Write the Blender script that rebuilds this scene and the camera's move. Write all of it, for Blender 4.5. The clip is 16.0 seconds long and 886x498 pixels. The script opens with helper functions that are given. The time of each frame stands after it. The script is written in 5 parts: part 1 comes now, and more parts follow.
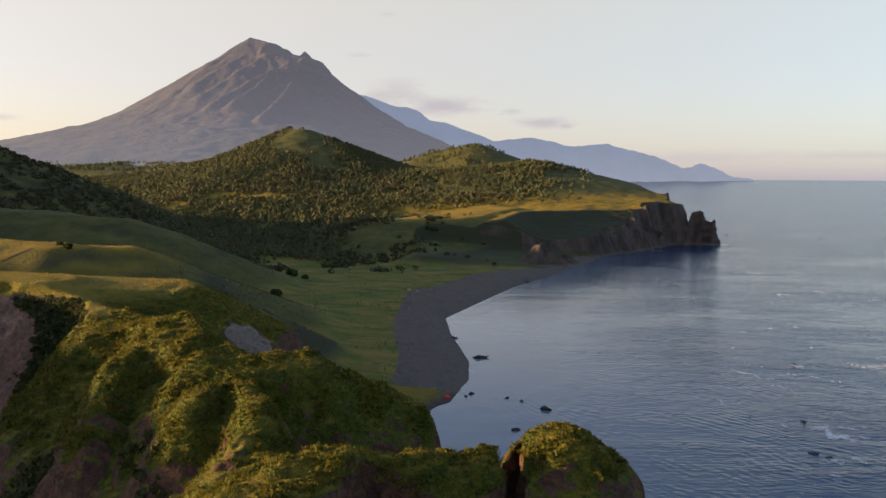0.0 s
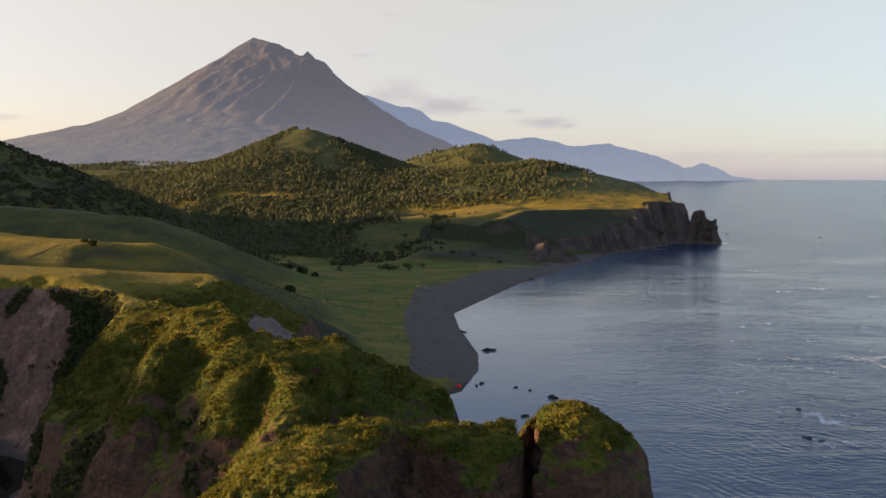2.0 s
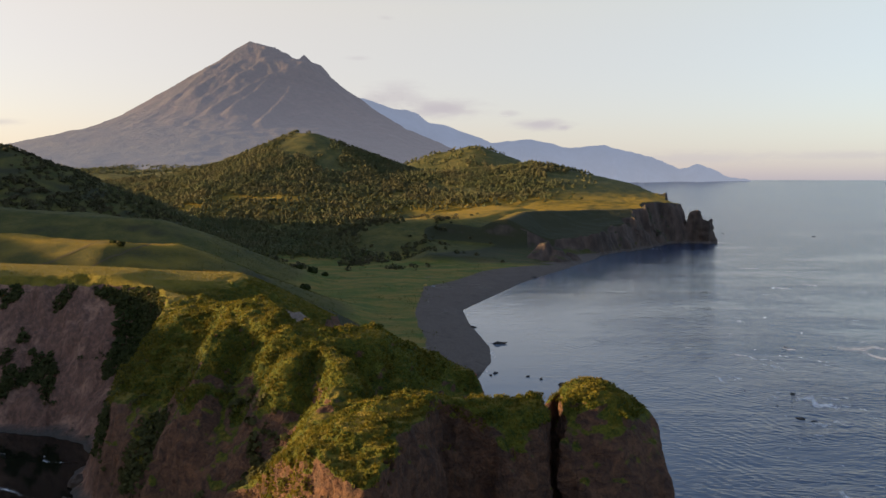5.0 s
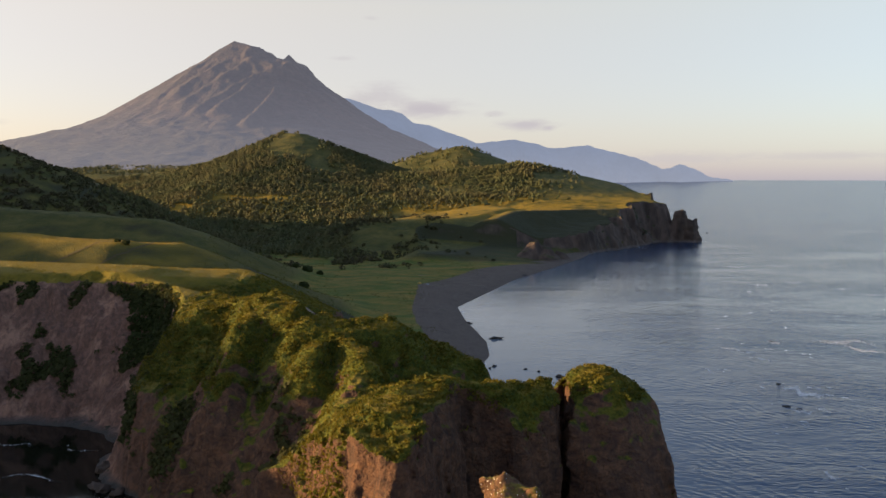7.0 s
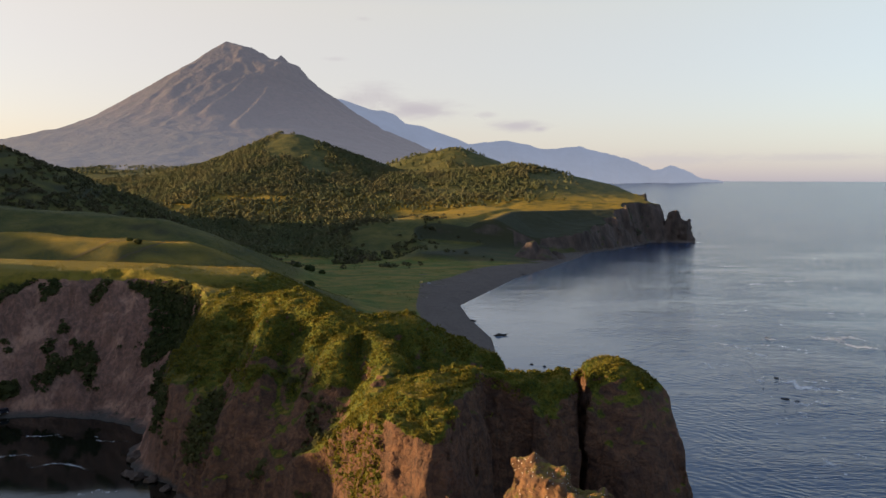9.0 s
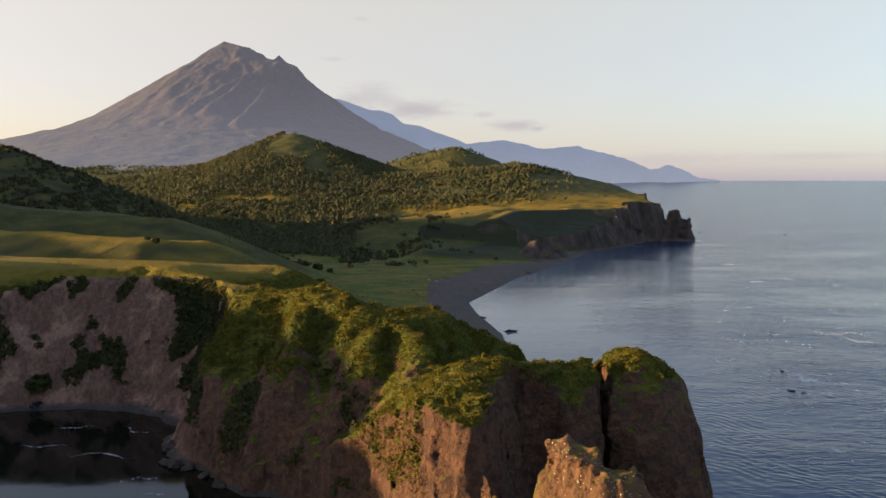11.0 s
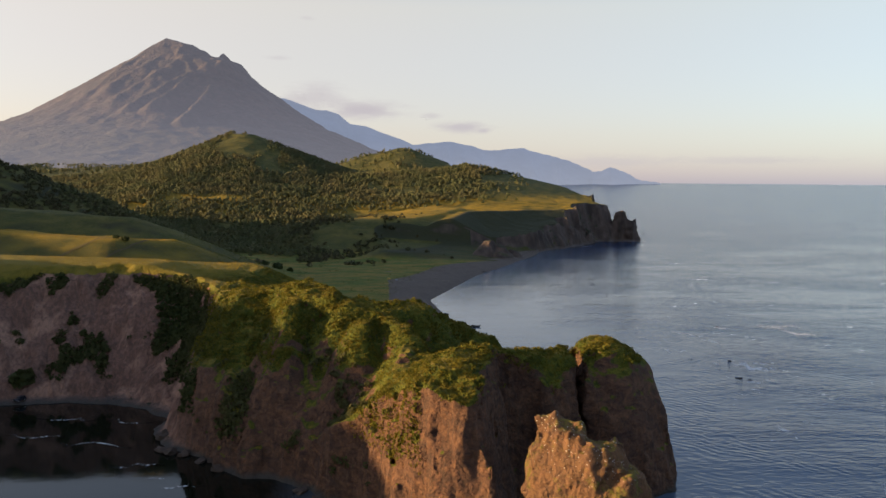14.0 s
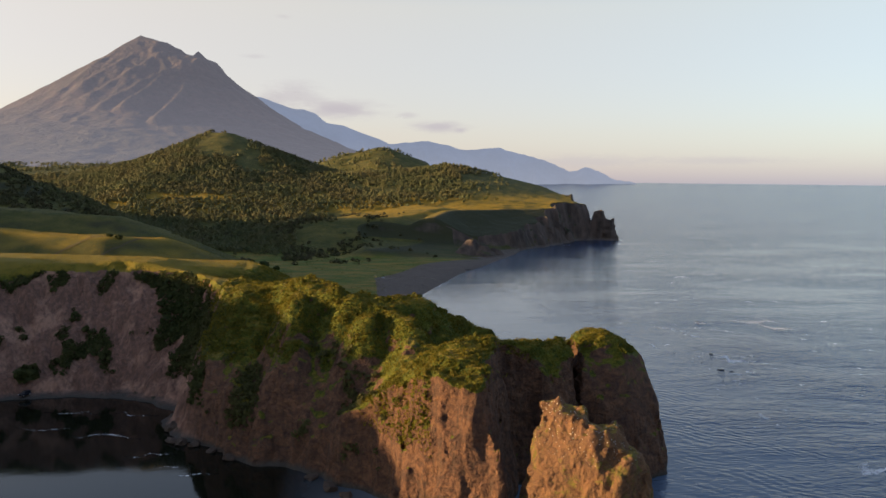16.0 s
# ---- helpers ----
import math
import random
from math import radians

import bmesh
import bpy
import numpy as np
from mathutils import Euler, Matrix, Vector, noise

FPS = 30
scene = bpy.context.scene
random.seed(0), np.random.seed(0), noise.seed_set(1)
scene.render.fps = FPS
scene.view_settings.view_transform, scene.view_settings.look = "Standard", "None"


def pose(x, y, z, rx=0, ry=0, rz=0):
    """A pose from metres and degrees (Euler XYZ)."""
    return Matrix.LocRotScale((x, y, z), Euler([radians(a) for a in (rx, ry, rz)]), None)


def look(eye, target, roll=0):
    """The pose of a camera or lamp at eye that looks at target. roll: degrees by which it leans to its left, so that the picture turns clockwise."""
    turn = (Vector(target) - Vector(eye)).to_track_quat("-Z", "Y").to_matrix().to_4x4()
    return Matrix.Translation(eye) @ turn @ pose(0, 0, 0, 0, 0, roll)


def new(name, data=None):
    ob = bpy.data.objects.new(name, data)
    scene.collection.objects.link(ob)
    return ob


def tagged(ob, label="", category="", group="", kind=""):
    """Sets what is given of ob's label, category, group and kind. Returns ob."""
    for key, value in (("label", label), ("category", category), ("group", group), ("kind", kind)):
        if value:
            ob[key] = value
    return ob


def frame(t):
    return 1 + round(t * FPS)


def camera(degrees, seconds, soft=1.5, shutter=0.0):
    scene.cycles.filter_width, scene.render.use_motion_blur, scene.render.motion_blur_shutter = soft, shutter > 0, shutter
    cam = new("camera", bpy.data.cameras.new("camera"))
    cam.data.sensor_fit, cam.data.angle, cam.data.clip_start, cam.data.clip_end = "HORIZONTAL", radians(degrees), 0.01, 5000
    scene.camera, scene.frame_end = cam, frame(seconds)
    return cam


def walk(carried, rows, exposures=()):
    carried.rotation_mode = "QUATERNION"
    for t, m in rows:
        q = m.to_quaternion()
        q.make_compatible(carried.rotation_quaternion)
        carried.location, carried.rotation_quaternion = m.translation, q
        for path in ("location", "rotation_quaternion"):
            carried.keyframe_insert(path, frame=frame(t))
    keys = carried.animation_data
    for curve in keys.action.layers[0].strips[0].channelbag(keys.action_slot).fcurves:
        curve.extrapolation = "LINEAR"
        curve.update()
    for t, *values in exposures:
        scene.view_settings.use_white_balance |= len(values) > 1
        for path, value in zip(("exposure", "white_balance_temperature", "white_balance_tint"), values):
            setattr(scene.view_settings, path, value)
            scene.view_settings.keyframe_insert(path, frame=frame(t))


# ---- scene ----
import itertools

cam = camera(59.0, 16.0)
PATH = [
    (0, (16.592, 7.713, 81.991), (16.519, 9.703, 81.809), 0.4),
    (0.5, (15.689, 4.129, 81.974), (15.615, 6.12, 81.791), 0.4),
    (1, (14.821, 0.543, 81.96), (14.746, 2.533, 81.777), 0.4),
    (1.5, (13.977, -3.045, 81.946), (13.902, -1.055, 81.763), 0.4),
    (2, (13.115, -6.601, 81.946), (13.038, -4.611, 81.763), 0.4),
    (2.5, (12.174, -10.118, 81.952), (12.097, -8.128, 81.77), 0.3),
    (3, (11.107, -13.582, 81.95), (11.029, -11.592, 81.769), 0.3),
    (3.5, (9.919, -16.958, 81.95), (9.841, -14.968, 81.769), 0.3),
    (4, (8.541, -20.233, 81.953), (8.464, -18.242, 81.774), 0.2),
    (6.5, (0.483, -36.009, 81.927), (0.447, -34.017, 81.75), 0.1),
    (7, (-1.304, -38.95, 81.928), (-1.329, -36.958, 81.751), 0.1),
    (7.5, (-3.154, -41.666, 81.947), (-3.171, -39.674, 81.77), 0.1),
    (8, (-5.085, -44.186, 81.965), (-5.095, -42.194, 81.789), 0.1),
    (10.5, (-15.164, -56.066, 81.924), (-15.159, -54.074, 81.749), 0.2),
    (11, (-17.129, -58.426, 81.918), (-17.122, -56.434, 81.742), 0.1),
    (11.5, (-19.072, -60.829, 81.913), (-19.064, -58.837, 81.738), 0.1),
    (12, (-21.032, -63.321, 81.909), (-21.017, -61.328, 81.735), 0.2),
    (12.5, (-23.021, -65.91, 81.918), (-22.966, -63.919, 81.744), 0.3),
    (13, (-25.065, -68.581, 81.932), (-24.968, -66.59, 81.758), 0.4),
    (13.5, (-27.138, -71.257, 81.95), (-27.013, -69.269, 81.777), 0.5),
    (14, (-29.239, -73.874, 81.976), (-29.091, -71.887, 81.803), 0.5),
    (14.5, (-31.376, -76.388, 81.999), (-31.212, -74.402, 81.826), 0.5),
    (15, (-33.567, -78.812, 81.992), (-33.387, -76.827, 81.82), 0.7),
    (15.5, (-35.774, -81.153, 81.984), (-35.576, -79.171, 81.812), 0.7),
    (16, (-37.98, -83.456, 81.98), (-37.77, -81.475, 81.806), 0.6),
]
walk(cam, [(t, look(eye, target, roll)) for t, eye, target, roll in PATH])
CLIFF = 0.56          # size of the cells from which the promontory is cut, metres

# ---- world, sun, exposure ----
SUN_AZ, SUN_EL = radians(-94.0), radians(8.5)     # from +y towards +x
world = bpy.data.worlds.new("sky")
scene.world = world
world.use_nodes = True
wn = world.node_tree
wn.nodes.clear()
sky = wn.nodes.new("ShaderNodeTexSky")
sky.sky_type = "NISHITA"
sky.sun_disc = False
sky.sun_elevation, sky.sun_rotation = SUN_EL, SUN_AZ
sky.altitude, sky.air_density, sky.dust_density, sky.ozone_density = 80, 0.9, 1.1, 1.9
bg = wn.nodes.new("ShaderNodeBackground")
bg.inputs["Strength"].default_value = 0.05
veil = wn.nodes.new("ShaderNodeBackground")        # evening haze: mauve low down, warm above it, thin overhead
way = wn.nodes.new("ShaderNodeSeparateXYZ")
wn.links.new(wn.nodes.new("ShaderNodeTexCoord").outputs["Generated"], way.inputs[0])
haze = wn.nodes.new("ShaderNodeValToRGB")
while len(haze.color_ramp.elements) < 6:
    haze.color_ramp.elements.new(0.5)
for stop, (at, tint) in zip(haze.color_ramp.elements, ((0.0, (0.118, 0.098, 0.124)), (0.06, (0.138, 0.102, 0.1)), (0.21, (0.17, 0.136, 0.094)), (0.34, (0.1, 0.104, 0.118)), (0.6, (0.074, 0.086, 0.116)), (1.0, (0.062, 0.076, 0.108)))):
    stop.position, stop.color = at, (*tint, 1)
wn.links.new(way.outputs[2], haze.inputs[0])
side = wn.nodes.new("ShaderNodeMapRange")             # warmer towards the low sun
for i, v in enumerate((-0.6, 0.6, 0.0, 1.0)):
    side.inputs[1 + i].default_value = v
wn.links.new(way.outputs[0], side.inputs[0])
warm = wn.nodes.new("ShaderNodeMix")
warm.data_type = "RGBA"
warm.inputs[6].default_value, warm.inputs[7].default_value = (1.19, 1.03, 0.9, 1), (0.86, 0.97, 1.08, 1)
wn.links.new(side.outputs[0], warm.inputs[0])
tinted = wn.nodes.new("ShaderNodeMix")
tinted.data_type, tinted.blend_type = "RGBA", "MULTIPLY"
tinted.inputs[0].default_value = 1.0
wn.links.new(haze.outputs[0], tinted.inputs[6])
wn.links.new(warm.outputs[2], tinted.inputs[7])
wn.links.new(tinted.outputs[2], veil.inputs[0])
both = wn.nodes.new("ShaderNodeAddShader")
wout = wn.nodes.new("ShaderNodeOutputWorld")
wn.links.new(sky.outputs[0], bg.inputs[0])
wn.links.new(bg.outputs[0], both.inputs[0])
wn.links.new(veil.outputs[0], both.inputs[1])
wn.links.new(both.outputs[0], wout.inputs[0])
sun_data = bpy.data.lights.new("sun", "SUN")
sun_data.energy, sun_data.angle, sun_data.color = 4.3, radians(0.8), (1.0, 0.65, 0.31)
sun = new("sun", sun_data)
to_sun = Vector((math.sin(SUN_AZ) * math.cos(SUN_EL), math.cos(SUN_AZ) * math.cos(SUN_EL), math.sin(SUN_EL)))
sun.matrix_world = look(to_sun * 3000, (0, 0, 0))
scene.view_settings.exposure = 1.6


# ---- numbers: noise, ridges, meshes ----
rng = np.random.default_rng(7)
PERM = np.tile(rng.permutation(256), 3)
VALS = rng.random(256).astype(np.float32) * 2 - 1


def vnoise(x, y, z=0.0):
    """Smooth noise from -1 to 1 on arrays."""
    x, y, z = np.broadcast_arrays(np.asarray(x, np.float32), np.asarray(y, np.float32), np.asarray(z, np.float32))
    i, j, k = np.floor(x).astype(np.int32), np.floor(y).astype(np.int32), np.floor(z).astype(np.int32)
    u, v, w = x - i, y - j, z - k
    u, v, w = u * u * (3 - 2 * u), v * v * (3 - 2 * v), w * w * (3 - 2 * w)

    def at(a, b, c):
        return VALS[PERM[PERM[PERM[(i + a) & 255] + ((j + b) & 255)] + ((k + c) & 255)]]

    def row(b, c):
        return at(0, b, c) * (1 - u) + at(1, b, c) * u

    return (row(0, 0) * (1 - v) + row(1, 0) * v) * (1 - w) + (row(0, 1) * (1 - v) + row(1, 1) * v) * w


def fbm(x, y, z=0.0, octaves=4, gain=0.5):
    total, amp = 0.0, 1.0
    for o in range(octaves):
        f = 2.03 ** o
        total = total + amp * vnoise(x * f + 17 * o, y * f + 5 * o, np.asarray(z) * f + 9 * o)
        amp *= gain
    return total


def smooth(a, b, x):
    t = np.clip((x - a) / (b - a), 0, 1)
    return t * t * (3 - 2 * t)


def smax(a, b, k):
    h = np.clip(0.5 + 0.5 * (a - b) / k, 0, 1)
    return b + (a - b) * h + k * h * (1 - h)


def ridge(x, y, points, flat, slope, rise=None):
    """Height of a ridge along points (x, y, z), flat to a half width and falling off beside it."""
    best = np.full(np.shape(x), -999.0)
    for (ax, ay, az), (bx, by, bz) in zip(points[:-1], points[1:]):
        ux, uy = bx - ax, by - ay
        t = np.clip(((x - ax) * ux + (y - ay) * uy) / (ux * ux + uy * uy), 0, 1)
        d = np.hypot(x - ax - t * ux, y - ay - t * uy)
        e = np.maximum(d - flat, 0)
        best = np.maximum(best, az + t * (bz - az) - slope * (np.sqrt(e * e + 4) - 2))
    return best


def blocks(x, y, z, seed=0):
    """Jointed rock: an offset from -1 to 1 for each block of a broken cell pattern, and the depth of the joints."""
    x, y, z = (np.asarray(v, np.float32) for v in (x, y, z))
    i, j, k = (np.floor(v).astype(np.int32) for v in (x, y, z))
    first, second = np.full(x.shape, 9.0, np.float32), np.full(x.shape, 9.0, np.float32)
    tone = np.zeros(x.shape, np.float32)
    for a, b, c in itertools.product((-1, 0, 1), repeat=3):
        h = PERM[PERM[PERM[(i + a + seed) & 255] + ((j + b) & 255)] + ((k + c) & 255)]
        dx = i + a + 0.5 + 0.42 * VALS[h] - x
        dy = j + b + 0.5 + 0.42 * VALS[PERM[h + 1]] - y
        dz = k + c + 0.5 + 0.42 * VALS[PERM[h + 2]] - z
        d = dx * dx + dy * dy + dz * dz
        near = d < first
        second = np.where(near, first, np.minimum(second, d))
        tone = np.where(near, VALS[PERM[h + 3]], tone)
        first = np.where(near, d, first)
    return tone, np.sqrt(second) - np.sqrt(first)


def coast_distance(x, y, poly):
    """Metres inside (above 0) or outside a closed line."""
    best = np.full(np.shape(x), 1e9)
    inside = np.zeros(np.shape(x), bool)
    for (ax, ay), (bx, by) in zip(poly, poly[1:] + poly[:1]):
        ux, uy = bx - ax, by - ay
        t = np.clip(((x - ax) * ux + (y - ay) * uy) / (ux * ux + uy * uy), 0, 1)
        best = np.minimum(best, (x - ax - t * ux) ** 2 + (y - ay - t * uy) ** 2)
        if ay != by:
            inside ^= ((ay > y) != (by > y)) & (x < ux * (y - ay) / uy + ax)
    return np.where(inside, 1, -1) * np.sqrt(best)


def mesh_of(name, verts, faces, material, smooth_faces=True):
    """A mesh from arrays of vertices and equal-sided faces."""
    verts, faces = np.asarray(verts, np.float32), np.asarray(faces, np.int32)
    me = bpy.data.meshes.new(name)
    n, m = faces.shape
    me.vertices.add(len(verts))
    me.vertices.foreach_set("co", verts.ravel())
    me.loops.add(n * m)
    me.loops.foreach_set("vertex_index", faces.ravel())
    me.polygons.add(n)
    me.polygons.foreach_set("loop_start", np.arange(0, n * m, m, dtype=np.int32))
    me.update(calc_edges=True)
    me.polygons.foreach_set("use_smooth", np.full(n, smooth_faces))
    if material:
        me.materials.append(material)
    me.validate()
    return me


def sheet(xs, ys, height, keep=None):
    """Vertices and quads of a height field on the grid xs by ys."""
    gx, gy = np.meshgrid(xs, ys, indexing="ij")
    gz = height(gx, gy)
    verts = np.stack([gx, gy, gz], -1).reshape(-1, 3)
    ids = np.arange(gx.size).reshape(gx.shape)
    quads = np.stack([ids[:-1, :-1], ids[1:, :-1], ids[1:, 1:], ids[:-1, 1:]], -1)
    if keep is not None:
        quads = quads[keep(gx, gy, gz)[:-1, :-1]]
    quads = quads.reshape(-1, 4)
    used = np.unique(quads)
    remap = np.full(len(verts), -1)
    remap[used] = np.arange(len(used))
    return verts[used], remap[quads]


def surface_nets(f, x0, y0, z0, s):
    """The surface f = 0 of a block of cells, f above 0 inside, as vertices and quads."""
    ins = f > 0
    c = [ins[a:f.shape[0] - 1 + a, b:f.shape[1] - 1 + b, d:f.shape[2] - 1 + d] for a in (0, 1) for b in (0, 1) for d in (0, 1)]
    n = sum(q.astype(np.int8) for q in c)
    cells = np.argwhere((n > 0) & (n < 8))
    ids = np.full(n.shape, -1, np.int32)
    ids[tuple(cells.T)] = np.arange(len(cells))
    total, count = np.zeros((len(cells), 3)), np.zeros(len(cells))
    corners = np.array([(a, b, d) for a in (0, 1) for b in (0, 1) for d in (0, 1)])
    for p in range(8):
        for axis in range(3):
            if corners[p][axis]:
                continue
            q = corners[p].copy()
            q[axis] = 1
            fa, fb = f[tuple((cells + corners[p]).T)], f[tuple((cells + q).T)]
            cut = (fa > 0) != (fb > 0)
            t = np.where(cut, fa / np.where(cut, fa - fb, 1), 0)
            pos = cells + corners[p] + t[:, None] * (q - corners[p])
            total[cut] += pos[cut]
            count[cut] += 1
    verts = total / count[:, None] * s + (x0, y0, z0)
    quads = []
    for axis in range(3):
        a, b = (axis + 1) % 3, (axis + 2) % 3
        first, second = np.take(ins, range(f.shape[axis] - 1), axis), np.take(ins, range(1, f.shape[axis]), axis)
        e = np.argwhere(first != second)
        e = e[(e[:, a] > 0) & (e[:, b] > 0) & (e[:, a] < f.shape[a] - 1) & (e[:, b] < f.shape[b] - 1)]
        up = first[tuple(e.T)]
        da, db = np.eye(3, dtype=int)[a], np.eye(3, dtype=int)[b]
        ring = [ids[tuple((e - o).T)] for o in (da + db, db, 0 * da, da)]
        q = np.stack(ring, -1)
        q[~up] = q[~up][:, ::-1]
        quads.append(q)
    return verts, np.concatenate(quads)


# ---- the lie of the land ----
COAST = [(-900, 30), (-420, 40), (-300, 50), (-262, 88), (-238, 118), (-214, 165), (-195, 200), (-167, 212), (-145, 216), (-128, 214), (-114, 206), (-105, 193),
         (-103, 178), (-95, 164), (-86, 156), (-66, 140), (-53, 131), (-39, 120), (-28, 105), (-21.5, 93), (-14, 87), (-4, 86),
         (0, 104), (5, 118), (16, 117), (24, 124), (30, 117), (40, 116), (48, 124), (52, 140), (50, 153), (38, 160), (22, 163),
         (13, 172), (12, 186), (2, 205), (-7, 235), (-2, 262), (9, 288), (16, 320), (16, 353), (6, 416), (2, 460), (15, 498),
         (49, 597), (90, 681), (139, 790), (150, 826), (187, 868), (254, 966)]
COAST += [(282, 992), (300, 1000), (308, 1020), (304, 1090), (285, 1220), (240, 1400), (200, 2000), (150, 3000), (300, 5200), (-5200, 5200), (-5200, 30)]


def land_top(x, y):
    """Height of the land were it not for the cliffs."""
    h = 4.5 + 60 * smooth(640, 1700, y) + 75 * smooth(1600, 3200, y) + 1.2 * vnoise(x / 60, y / 60)
    big = lambda pts, flat, slope, k=12: smax(h, ridge(x, y, pts, flat, slope), k)
    # far hills
    h = big([(-285, 1392, 165), (-292, 1396, 165)], 14, 0.44, 20)
    h = big([(-300, 1400, 142), (-430, 1430, 108), (-640, 1480, 88), (-1200, 1600, 110)], 20, 0.25, 20)
    h = big([(-145, 1270, 84), (-41, 1253, 90), (110, 1252, 103)], 26, 0.21, 16)
    h = big([(110, 1252, 105), (229, 1220, 60), (275, 1075, 41)], 6, 0.32, 10)
    h = big([(-60, 1060, 52), (150, 1020, 52), (250, 1000, 51), (300, 1035, 46)], 22, 0.35, 10)
    h = big([(-60, 2010, 150), (16, 2000, 168)], 12, 0.36, 20)
    h = big([(-75, 845, 35), (-20, 855, 39), (40, 935, 47)], 28, 0.35, 8)
    h = big([(-55, 672, 5), (-20, 715, 19), (8, 750, 31), (67, 875, 45), (150, 925, 46), (215, 945, 46), (276, 1005, 43)], 5, 0.6, 5)
    # left hill; its ridge past the first point is unseen, added to block sun
    h = big([(-468, 770, 114), (-540, 765, 118), (-620, 720, 122), (-620, 600, 118), (-530, 520, 100), (-400, 520, 66)], 3, 0.45, 10)
    h = big([(-380, 520, 66), (-232, 545, 53), (-205, 575, 33), (-172, 615, 5)], 8, 0.42, 8)
    # the meadow terraces above the bay
    h = big([(-420, 420, 56), (-320, 420, 52), (-178, 368, 49.5), (-160, 388, 47)], 8, 0.42, 6)
    h = big([(-420, 300, 54), (-300, 290, 48), (-140, 274, 45.6), (-104, 288, 42.6)], 16, 0.5, 5)
    # unseen high ground on the left, added to keep sun off bay and valley
    h = big([(-600, 130, 72), (-300, 150, 70), (-290, 240, 64), (-266, 240, 58)], 24, 0.6, 5)
    h = big([(-800, 560, 80), (-800, 810, 80), (-950, 900, 80)], 40, 0.35, 10)
    h = big([(-560, 430, 98), (-560, 300, 92), (-480, 200, 80)], 30, 0.5, 8)
    # the terrace's end, running down to the promontory
    h = big([(-138, 268, 45), (-100, 236, 41.5), (-72, 206, 43)], 7, 0.6, 4)
    return h


def near_top(x, y):
    """The same with the ridges of the promontory."""
    h = land_top(x, y)
    add = lambda pts, flat, slope, k=3: smax(h, ridge(x, y, pts, flat, slope), k)
    h = add([(-72, 206, 43.3), (-58, 197, 46.4), (-47, 177, 46), (-33, 168, 44), (-20, 172, 43.2)], 3.5, 1.3, 1.5)
    h = add([(-40, 166, 41.5), (-19, 175, 42.6), (-6, 180, 36), (12, 181, 28)], 2.5, 1.05, 1.5)
    h = add([(-60, 190, 45), (-58, 166, 42.6), (-58, 154, 33.5), (-59.5, 148, 23), (-63, 141, 8)], 1.0, 1.9, 1.0)
    h = add([(-35, 164, 42), (-36.5, 151, 39.6), (-40, 145, 29), (-47, 137, 11)], 1.0, 1.7, 1.0)
    h = add([(-28, 160, 41), (-22, 146, 38.8), (-23.5, 135, 34), (-29, 122, 27), (-34, 113, 12)], 1.0, 1.6, 1.0)
    h = add([(-24, 142, 34.5), (-13, 131, 35.5), (-6, 126, 39.6), (6, 130, 36.8), (20, 135, 35.6), (25, 140, 31)], 1.8, 1.3, 1.5)
    h = add([(-7, 124, 38.5), (-12, 112, 37.6), (-16, 95, 33.8)], 5.5, 0.75, 2)
    dome = 38.4 - 0.06 * ((x - 33.5) ** 2 + (y - 144) ** 2 * 0.7)
    h = smax(h, dome, 1.5)
    return h


def inset(x, y):
    """Metres that the shore's slope leans back for each metre of its rise."""
    s = 0.95 - 0.6 * smooth(-108, -84, x) - 0.17 * smooth(-60, -36, x)
    s = s - 0.55 * smooth(-208, -226, x)
    s = s + 0.5 * smooth(178, 200, y) * smooth(-40, -20, x)
    s = s + 9 * smooth(255, 275, y) * smooth(-60, -30, x)
    s = np.where(y > 700, s - 9.2 * smooth(785, 830, y), s)
    return np.maximum(s, 0.12)


def rounding(x, y):
    """How far the upper slopes of the promontory's flank lie back."""
    return 0.010 * smooth(-33, -46, x) * smooth(-112, -92, x) * smooth(250, 210, y)


def clear_of(x, y, x0, x1, y0, y1, w=24.0):
    """0 in a box of the plan, rising to 1 w metres off it."""
    return smooth(0, w, np.maximum(np.maximum(x0 - x, x - x1), np.maximum(y0 - y, y - y1)))


X0, X1, Y0, Y1, Z0, Z1 = -206, 62, 62, 302, -3.0, 53.0         # the promontory's block
HX0, HX1, HY0, HY1 = 60, 372, 700, 1120                        # the headland's block


def ground_height(x, y):
    d = coast_distance(x, y, COAST)
    top = near_top(x, y)
    wall = np.maximum(d - 3 * smooth(-90, -110, x), 0) / inset(x, y) + np.minimum(d * 0.15, 1.2)
    rough = fbm(x / 40, y / 40, 0, 4) * 1.5 * smooth(8, 20, top) * clear_of(x, y, X0, X1, Y0, Y1) * clear_of(x, y, HX0, HX1, HY0, HY1)
    return np.where(d < 0, np.maximum(d * 0.3, -12), -smax(-(top + rough), -wall, 1.5))


